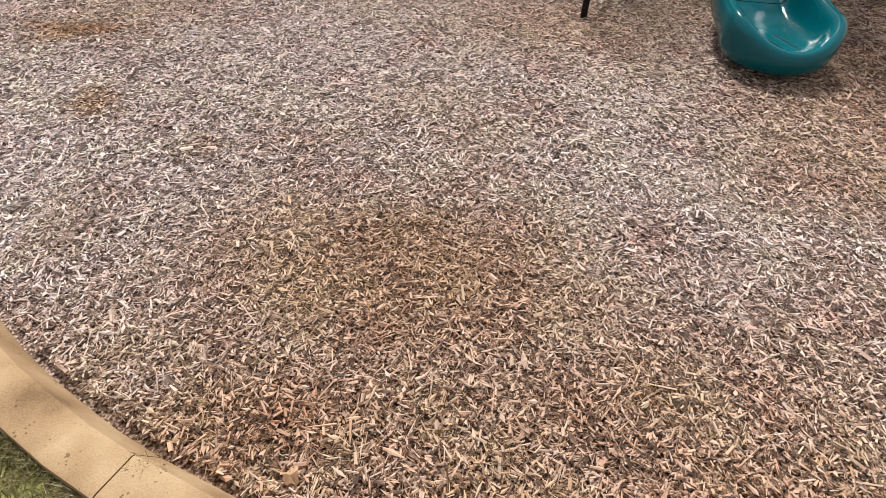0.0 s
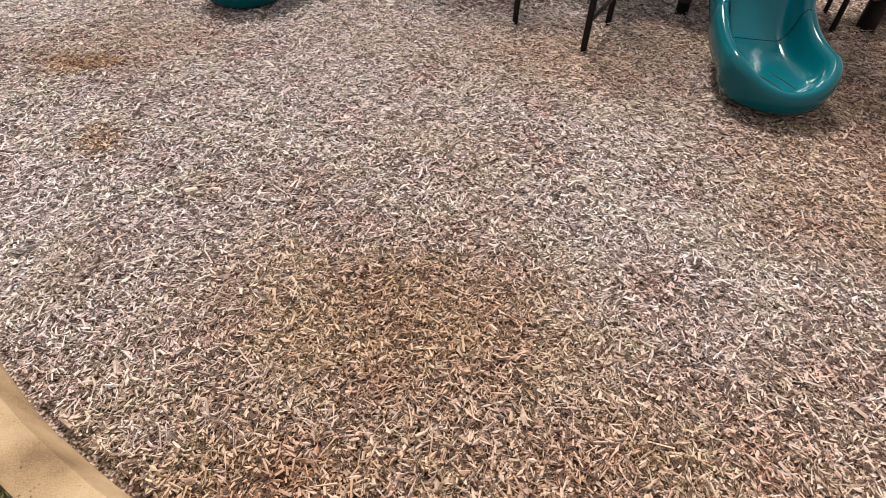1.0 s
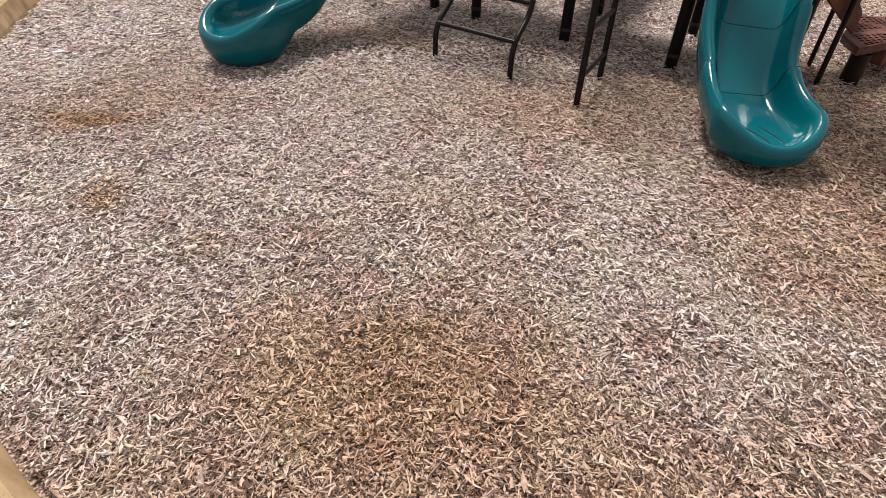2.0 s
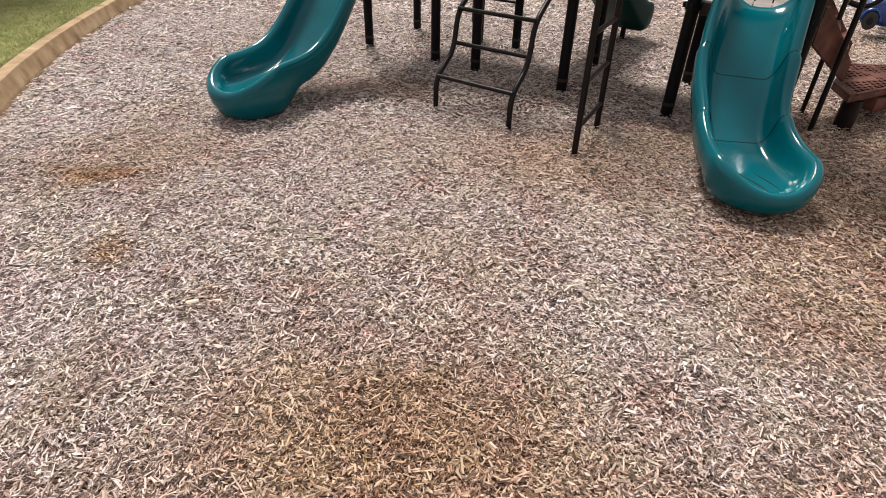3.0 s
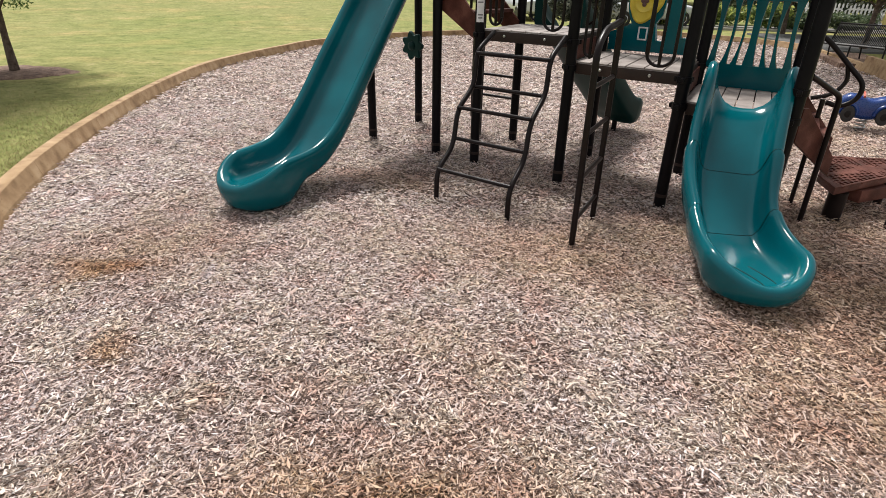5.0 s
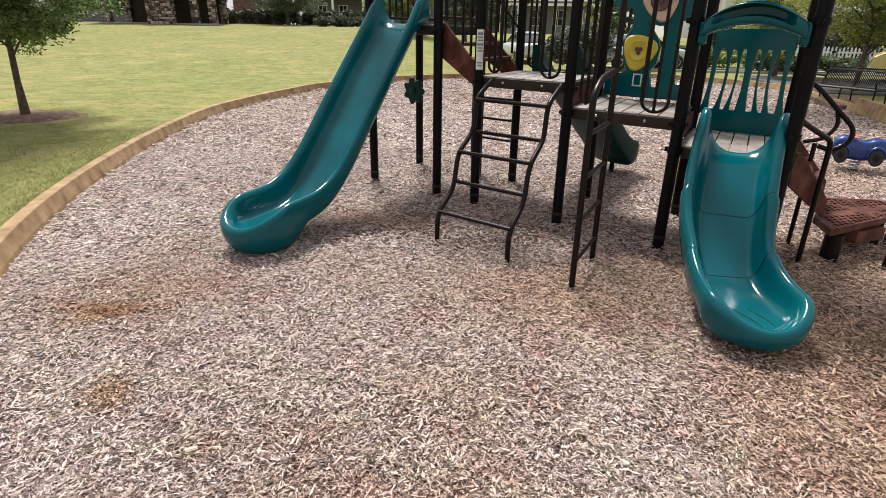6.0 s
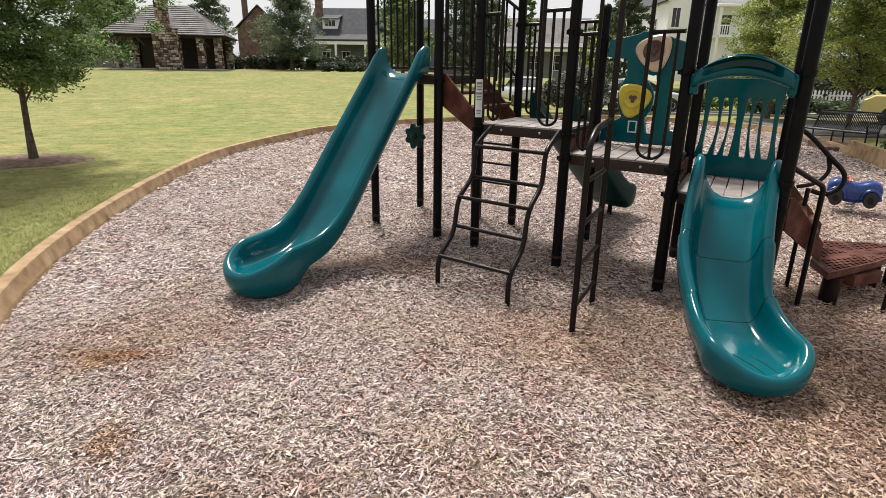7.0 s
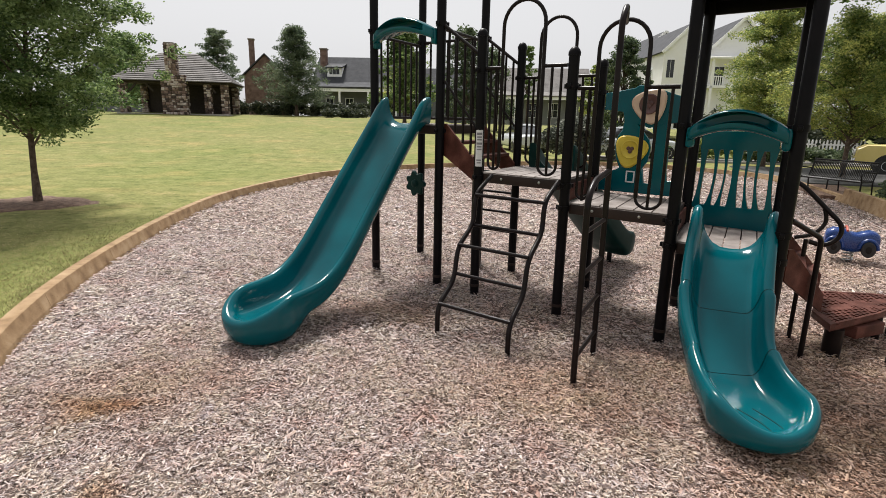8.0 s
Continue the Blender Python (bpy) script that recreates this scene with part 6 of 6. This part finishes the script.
# the white houses across the street turn a gable end to the playground
def white_house(x, y, z, turn, w, d, eave, ridge, label, balcony=False, windows=()):
    """x, y: the near corner of the gable end; windows on the gable: along, height, width, height."""
    m = Matrix.Translation((x, y, z)) @ Matrix.Rotation(turn, 4, "Z") @ Matrix.Translation((-w, 0, 0))
    ob = gable_house("white_house", m, w, d, eave, ridge, M_WHITE, M_ROOF, label, ((w * 0.3, eave * 0.7, 1.0, 1.5), (w * 0.7, eave * 0.7, 1.0, 1.5)), over=0.3)
    rise = math.atan2(ridge - eave, d / 2)
    top = ridge - 0.05
    k = 0
    while 0.13 + 0.24 * k < top - 0.3:
        zz = 0.13 + 0.24 * k
        span = d - 0.1 if zz < eave else (d - 0.1) * (top - zz) / (top - eave)
        part("siding_board", Geo().box((0.02, span, 0.21), m @ Matrix.Translation((w + 0.012, d / 2, zz)) @ Matrix.Rotation(radians(3), 4, "Y")), M_WHITE, ob, smooth=False)
        k += 1
    ln = math.hypot(d / 2 + 0.3, (ridge - eave) * (d / 2 + 0.3) / (d / 2))
    for s in (-1, 1):
        mid = Vector((w + 0.33, d / 2 + s * (d / 2 + 0.3) / 2, ridge - (ridge - eave) * (d / 2 + 0.3) / d + 0.05))
        part("rake_board", Geo().box((0.06, ln, 0.26), m @ Matrix.Translation(mid) @ Matrix.Rotation(-s * rise, 4, "X")), M_WHITE, ob, smooth=False)
    for cy, cz, ww, hh in windows:
        win = part("window", Geo().box((0.06, ww + 0.2, hh + 0.2), m @ Matrix.Translation((w + 0.05, cy, cz))), M_WHITE, ob, smooth=False)
        part("pane", Geo().box((0.04, ww / 2 - 0.04, hh), m @ Matrix.Translation((w + 0.075, cy - ww / 4, cz))), M_GLASS, win, smooth=False)
        part("pane", Geo().box((0.04, ww / 2 - 0.04, hh), m @ Matrix.Translation((w + 0.075, cy + ww / 4, cz))), M_GLASS, win, smooth=False)
    if balcony:
        zb, zl = eave * 0.57, eave * 0.94
        b = part("balcony", Geo().box((1.6, d * 0.9, 0.2), m @ Matrix.Translation((w + 0.8, d / 2, zb))), M_WHITE, ob, "white porch balcony", smooth=False)
        part("balcony_rail", Geo().box((0.08, d * 0.9, 0.08), m @ Matrix.Translation((w + 1.55, d / 2, zb + 0.95))), M_WHITE, b, smooth=False)
        for k in range(30):
            part("baluster", Geo().box((0.05, 0.07, 0.85), m @ Matrix.Translation((w + 1.55, d * 0.05 + d * 0.9 * (k + 0.5) / 30, zb + 0.5))), M_WHITE, b, smooth=False)
        for k in (0.07, 0.36, 0.64, 0.93):
            part("balcony_post", Geo().box((0.2, 0.2, zl), m @ Matrix.Translation((w + 1.5, d * k, zl / 2))), M_WHITE, b, smooth=False)
        part("balcony_roof", Geo().box((2.0, d * 0.98, 0.18), m @ Matrix.Translation((w + 0.85, d / 2, zl + 0.1)) @ Matrix.Rotation(radians(8), 4, "Y")), M_WHITE, b, smooth=False)


white_house(21.5, 57.0, 1.2, radians(-92), 12.0, 4.9, 7.65, 10.1, "white clapboard house with a grey roof across the street", windows=((0.70, 5.9, 0.75, 1.7),))
white_house(23.6, 71.0, 1.2, radians(-92), 16.0, 6.0, 8.5, 11.5, "taller white clapboard house with a grey roof", windows=((1.2, 5.6, 0.9, 1.6),))
white_house(25.0, 56.0, 1.2, radians(-95), 8.0, 6.8, 7.2, 10.5, "white clapboard house with a balcony across the street", True, windows=((1.6, 5.2, 0.9, 1.7), (4.4, 5.2, 0.9, 1.7)))


def pavilion(x, y, z, turn):
    """A stone and timber shelter with a hipped shingle roof and a broad stone chimney."""
    m = Matrix.Translation((x, y, z)) @ Matrix.Rotation(turn, 4, "Z")
    ob = thing("pavilion", (x, y, z), "stone and timber park pavilion with a hipped shingle roof", "pavilion")
    W, D, E, R = 9.9, 7.5, 3.0, 5.85
    rng = random.Random(4)
    part("floor_slab", Geo().box((W, D, 0.16), m @ Matrix.Translation((0, 0, 0.06))), M_PAVE, ob, smooth=False)

    def stone_pier(cx, cy, sx, sy, h, name):
        core = part(name, Geo().box((sx - 0.08, sy - 0.08, h), m @ Matrix.Translation((cx, cy, h / 2))), M_MORTAR, ob, "pier of brown and grey field stone", smooth=False)
        zz = 0.02
        while zz < h - 0.12:
            hh = min(h - zz, rng.uniform(0.13, 0.30))
            for side in range(2):
                n = max(1, round((sx if side == 0 else sy) / 0.29))
                cuts = [0.0] + [(k + rng.uniform(-0.32, 0.32)) / n for k in range(1, n)] + [1.0]
                for lo, hi in zip(cuts, cuts[1:]):
                    f, ww = (lo + hi) / 2 - 0.5, hi - lo
                    if side == 0:
                        c, s = (cx + f * sx, cy - sy / 2 + 0.02), (sx * ww * 0.93, 0.16 + rng.uniform(0, 0.05), hh * rng.uniform(0.8, 0.95))
                    else:
                        c, s = (cx + sx / 2 - 0.02, cy + f * sy), (0.16 + rng.uniform(0, 0.05), sy * ww * 0.93, hh * rng.uniform(0.8, 0.95))
                    part("stone", Geo().box(s, m @ Matrix.Translation((c[0], c[1], zz + hh / 2)) @ Matrix.Rotation(rng.uniform(-0.09, 0.09), 4, "Y" if side == 0 else "X"), 0.05), M_STONE, core, smooth=False)
            zz += hh

    for cx in (-4.45, 2.95, 4.45):
        stone_pier(cx, -D / 2 + 0.6, 0.62, 0.62, E - 0.1, "pier")
    for cx in (-4.45, 4.45):
        stone_pier(cx, D / 2 - 0.6, 0.62, 0.62, E - 0.1, "pier")
    stone_pier(0.15, -D / 2 + 0.2, 2.1, 1.2, 3.6, "chimney_breast")
    stone_pier(0.02, -D / 2 + 0.25, 0.95, 0.95, 6.45, "chimney")
    part("back_wall", Geo().box((W - 1.2, 0.2, E), m @ Matrix.Translation((0, D / 2 - 0.5, E / 2))), M_TIMBER, ob, smooth=False)
    for sy in (-1, 1):
        part("beam", Geo().box((W - 0.6, 0.3, 0.34), m @ Matrix.Translation((0, sy * (D / 2 - 0.6), E))), M_TIMBER, ob, smooth=False)
    for x0 in (-3.5, 3.3, -2.2, 1.0):
        part("brace", Geo().box((0.16, 0.16, 1.1), m @ Matrix.Translation((x0, -D / 2 + 0.6, E - 0.45)) @ Matrix.Rotation(radians(42 if x0 in (-3.5, 1.0) else -42), 4, "Y")), M_TIMBER, ob, smooth=False)
    # hipped roof of courses of shingles, each course a little proud of the one above
    roof = part("roof", Geo().add([m @ Vector(p) for p in ((-W / 2 - 0.3, -D / 2 - 0.3, E), (W / 2 + 0.3, -D / 2 - 0.3, E), (W / 2 + 0.3, D / 2 + 0.3, E), (-W / 2 - 0.3, D / 2 + 0.3, E), (-1.6, 0, R - 0.05), (1.6, 0, R - 0.05))],
                                  [(0, 1, 5, 4), (1, 2, 5), (2, 3, 4, 5), (3, 0, 4), (3, 2, 1, 0)]), M_TIMBER, ob, "hipped grey wood-shingle roof", smooth=False)
    n = 15
    for k in range(n):
        t0, t1 = k / n, (k + 1.15) / n
        def ring(t, lift):
            t = min(t, 1.0)
            hx, hy = (W / 2 + 0.4) * (1 - t) + 1.6 * t, (D / 2 + 0.4) * (1 - t) + 0.02 * t
            zz = E + 0.02 + (R - E) * t + lift
            return [m @ Vector(p) for p in ((-hx, -hy, zz), (hx, -hy, zz), (hx, hy, zz), (-hx, hy, zz))]
        lo, hi, under = ring(t0, 0.10), ring(t1, 0.03), ring(t0, 0.02)
        g = Geo().add(lo + hi + under, [(0, 1, 5, 4), (1, 2, 6, 5), (2, 3, 7, 6), (3, 0, 4, 7), (8, 9, 1, 0), (9, 10, 2, 1), (10, 11, 3, 2), (11, 8, 0, 3)])
        part("shingle_course", g, M_SHINGLE, roof, smooth=False)
    # a table with benches in the shade
    part("table_top", Geo().box((2.0, 0.8, 0.08), m @ Matrix.Translation((2.2, 0.4, 0.86))), M_TIMBER, ob, smooth=False)
    part("table_leg", Geo().box((1.2, 0.3, 0.75), m @ Matrix.Translation((2.2, 0.4, 0.5))), M_TIMBER, ob, smooth=False)


pavilion(-26.4, 56.0, 1.62, radians(12))


# ---- wood chips, grass and litter ----
def inside_bed(x, y):
    """True for points within the kerb, for arrays."""
    hit = np.zeros(len(x), bool)
    px, py = np.array([p.x for p in INNER]), np.array([p.y for p in INNER])
    for i in range(NK):
        x1, y1, x2, y2 = px[i - 1], py[i - 1], px[i], py[i]
        c = (y1 > y) != (y2 > y)
        hit ^= c & (x < (x2 - x1) * (y - y1) / (y2 - y1 + 1e-12) + x1)
    return hit


def chips(name, x0, x1, y0, y1, density, length, width, seed, label, mat=None, lift=0.026, pointed=False):
    """Loose wood chips: flat splinters, each of its own size, turn and tilt."""
    rng = np.random.default_rng(seed)
    n = int((x1 - x0 + 0.56) * (y1 - y0 + 0.56) * density)
    # the density fades over half a metre at the edges of a stretch, so that stretches run into one another
    f = 0.28
    x, y = rng.uniform(x0 - f, x1 + f, n), rng.uniform(y0 - f, y1 + f, n)
    fade = np.minimum(np.minimum(x - x0 + f, x1 + f - x), np.minimum(y - y0 + f, y1 + f - y)) / (2 * f)
    # none lies on the kerb's sloping face
    keep = inside_bed(x, y) & inside_bed(x - 0.017, y - 0.024) & (rng.random(n) < fade)
    x, y = x[keep], y[keep]
    n = len(x)
    L = length * np.exp(rng.normal(0, 0.48, n))
    Wd = np.minimum(width * np.exp(rng.normal(0, 0.45, n)), L * 0.5)
    T = Wd * rng.uniform(0.18, 0.4, n)
    yaw, pit, rol = rng.uniform(0, 2 * np.pi, n), rng.normal(0, 0.17, n), rng.normal(0, 0.28, n)
    z = 0.006 + rng.random(n) ** 1.5 * lift
    cy_, sy_, cp, sp, cr, sr = np.cos(yaw), np.sin(yaw), np.cos(pit), np.sin(pit), np.cos(rol), np.sin(rol)
    ax = np.stack([cy_ * cp, sy_ * cp, sp], 1)
    lat = np.stack([-sy_, cy_, np.zeros(n)], 1)
    up0 = np.cross(ax, lat)
    ay = lat * cr[:, None] + up0 * sr[:, None]
    az = np.cross(ax, ay)
    c = np.stack([x, y, z], 1)
    tap0, tap1 = rng.uniform(0.45, 1.0, n), rng.uniform(0.25, 1.0, n)
    skew = rng.normal(0, 0.25, n)
    if pointed:
        # a torn splinter, drawn out to a point at both ends and folded along its length
        mid = rng.uniform(-0.2, 0.2, n)
        cm = c + ax * (L * mid)[:, None]
        a0, a1 = c - ax * (L * 0.5)[:, None] + az * (T * 0.8)[:, None], c + ax * (L * 0.5)[:, None] + az * (T * 0.8)[:, None]
        left, right = cm - ay * (Wd * 0.5)[:, None], cm + ay * (Wd * 0.5)[:, None]
        verts = np.stack([a0, left, a1, right], 1).reshape(-1, 3)
        tri = np.array([[0, 1, 2], [0, 2, 3]])
        faces = (np.arange(n)[:, None, None] * 4 + tri[None]).reshape(-1, 3)
    else:
        # a broken splinter with blunt ends and two slopes
        edge = ((-0.5, -0.5), (0.5, -0.5), (0.18, 0.5))
        vs = []
        for sx, tap in ((-0.5, tap0), (0.5, tap1)):
            for s, hz in edge:
                vs.append(c + ax * (L * (sx + 0.18 * skew * s))[:, None] + ay * (Wd * s * tap)[:, None] + az * (T * hz)[:, None])
        verts = np.stack(vs, 1).reshape(-1, 3)
        quad = np.array([[1, 2, 5, 4], [2, 0, 3, 5]])
        faces = (np.arange(n)[:, None, None] * 6 + quad[None]).reshape(-1, 4)
    tagged(new(name, raw_mesh(name, verts, faces, mat or M_CHIP)), label, "wood chips", kind="stuff")


CHIPS = "loose greyed and brown wood chips strewn over the bed"
FINES = "fine brown wood splinters filling the chip bed"
chips("wood_chips", -2.3, 2.3, -0.3, 1.6, 8600, 0.0205, 0.0063, 41, CHIPS, lift=0.032)
chips("wood_chips", -2.3, 2.3, -0.3, 1.6, 8000, 0.0220, 0.0060, 48, CHIPS, lift=0.032, pointed=True)
chips("wood_chips", -3.2, 3.3, 1.6, 3.8, 6000, 0.0225, 0.0076, 42, CHIPS, lift=0.034)
chips("wood_chips", -3.2, 3.3, 1.6, 3.8, 7200, 0.0245, 0.0072, 49, CHIPS, lift=0.034, pointed=True)
chips("wood_chips", -5.0, 6.5, 3.8, 7.5, 1300, 0.031, 0.0128, 43, CHIPS, lift=0.034)
chips("wood_chips", -5.0, 6.5, 3.8, 7.5, 3000, 0.031, 0.0115, 53, CHIPS, lift=0.034, pointed=True)
chips("wood_chips", -5.4, 9.5, 7.5, 13.0, 700, 0.056, 0.024, 44, CHIPS, lift=0.034, pointed=True)
chips("wood_chips", -5.4, 10.4, 13.0, 22.5, 240, 0.065, 0.026, 47, CHIPS)
chips("wood_chips", 2.3, 6.2, -0.9, 1.6, 3000, 0.026, 0.0085, 50, CHIPS)
chips("wood_chips", 3.3, 7.0, 1.6, 3.8, 3000, 0.027, 0.0088, 51, CHIPS)
chips("wood_splinters", -2.3, 2.3, -0.3, 1.6, 14500, 0.0155, 0.0034, 45, FINES, M_FINE, 0.024, True)
chips("wood_splinters", -3.2, 3.3, 1.6, 3.8, 4000, 0.018, 0.0044, 46, FINES, M_FINE, 0.020, True)


def blades(name, x, y, z, length, seed, label):
    rng = np.random.default_rng(seed)
    n = len(x)
    a = rng.uniform(0, 2 * np.pi, n)
    w = length * 0.035
    lean = rng.normal(0, 0.55, (n, 2)) * length[:, None]
    base = np.stack([x, y, z], 1)
    side = np.stack([np.cos(a) * w, np.sin(a) * w, np.zeros(n)], 1)
    mid = base + np.stack([lean[:, 0] * 0.35, lean[:, 1] * 0.35, length * 0.55], 1)
    tip = base + np.stack([lean[:, 0], lean[:, 1], length * 0.95], 1)
    verts = np.stack([base - side, base + side, mid + side * 0.8, tip, mid - side * 0.8], 1).reshape(-1, 3)
    faces = (np.arange(n)[:, None] * 5 + np.array([[0, 1, 2, 3, 4]])).reshape(-1, 5)
    tagged(new(name, raw_mesh(name, verts, faces, M_BLADE)), label, "grass", kind="stuff")


def nearest(x, y):
    return min(range(NK), key=lambda i: (INNER[i].x - x) ** 2 + (INNER[i].y - y) ** 2)


def lawn_blades(n, i0, i1, reach, length, seed, name, label):
    """Blades along a stretch of the kerb's outer side, thinning away from it."""
    rng = np.random.default_rng(seed)
    k = i0 + (i1 - i0) * (0.5 + np.clip(rng.normal(0, 0.24, n), -0.65, 0.65))
    i = np.floor(k).astype(int) % NK
    p = np.array([(q.x, q.y) for q in INNER])
    nr = np.array([(q.x, q.y) for q in NORMAL])
    t = (k - np.floor(k))[:, None]
    base = p[i] * (1 - t) + p[(i + 1) % NK] * t
    d = KERB_W + reach * rng.random(n) ** 2.6
    pos = base + nr[i] * d[:, None]
    z = np.array([lawn_height(a, b) for a, b in pos]) - 0.004
    blades(name, pos[:, 0], pos[:, 1], z, np.minimum(length * np.exp(rng.normal(0, 0.35, n)), length * 1.5), seed + 1, label)


lawn_blades(46000, nearest(0.3, -0.1), nearest(-2.3, 1.9), 1.3, 0.026, 51, "grass_blades", "short patchy green and straw-coloured grass beside the kerb")
lawn_blades(70000, nearest(-2.5, 2.2), nearest(-4.35, 9.0), 6.0, 0.024, 53, "grass_blades", "short yellow-green lawn grass beside the kerb")


def dry_leaf(x, y, z, size, turn, seed):
    rng = random.Random(seed)
    m = Matrix.Translation((x, y, z)) @ Matrix.Rotation(turn, 4, "Z")
    n = 16
    pts = [Vector((0, 0, 0.004))]
    for k in range(n):
        a = 2 * math.pi * k / n
        r = size * (0.55 + 0.45 * abs(math.cos(2.5 * a))) * rng.uniform(0.85, 1.1)
        pts.append(Vector((r * math.cos(a), r * math.sin(a), 0.012 * rng.random() + 0.015 * math.cos(2 * a))))
    single("dry_leaf", Geo().add([m @ p for p in pts], [(0, 1 + k, 1 + (k + 1) % n) for k in range(n)]), M_DEADLEAF, "curled brown dry leaf lying on the wood chips", "leaf")


dry_leaf(-0.304, 0.291, 0.042, 0.024, 0.6, 3)
_rng = np.random.default_rng(61)
_k = 110
blades("grass_tuft", -0.615 + _rng.normal(0, 0.02, _k) + 0.03 * _rng.uniform(-1, 1, _k), 0.275 + _rng.normal(0, 0.02, _k), np.full(_k, KERB_H - 0.012), 0.011 + 0.013 * _rng.random(_k), 62, "tuft of dry straw-coloured grass in the kerb joint")
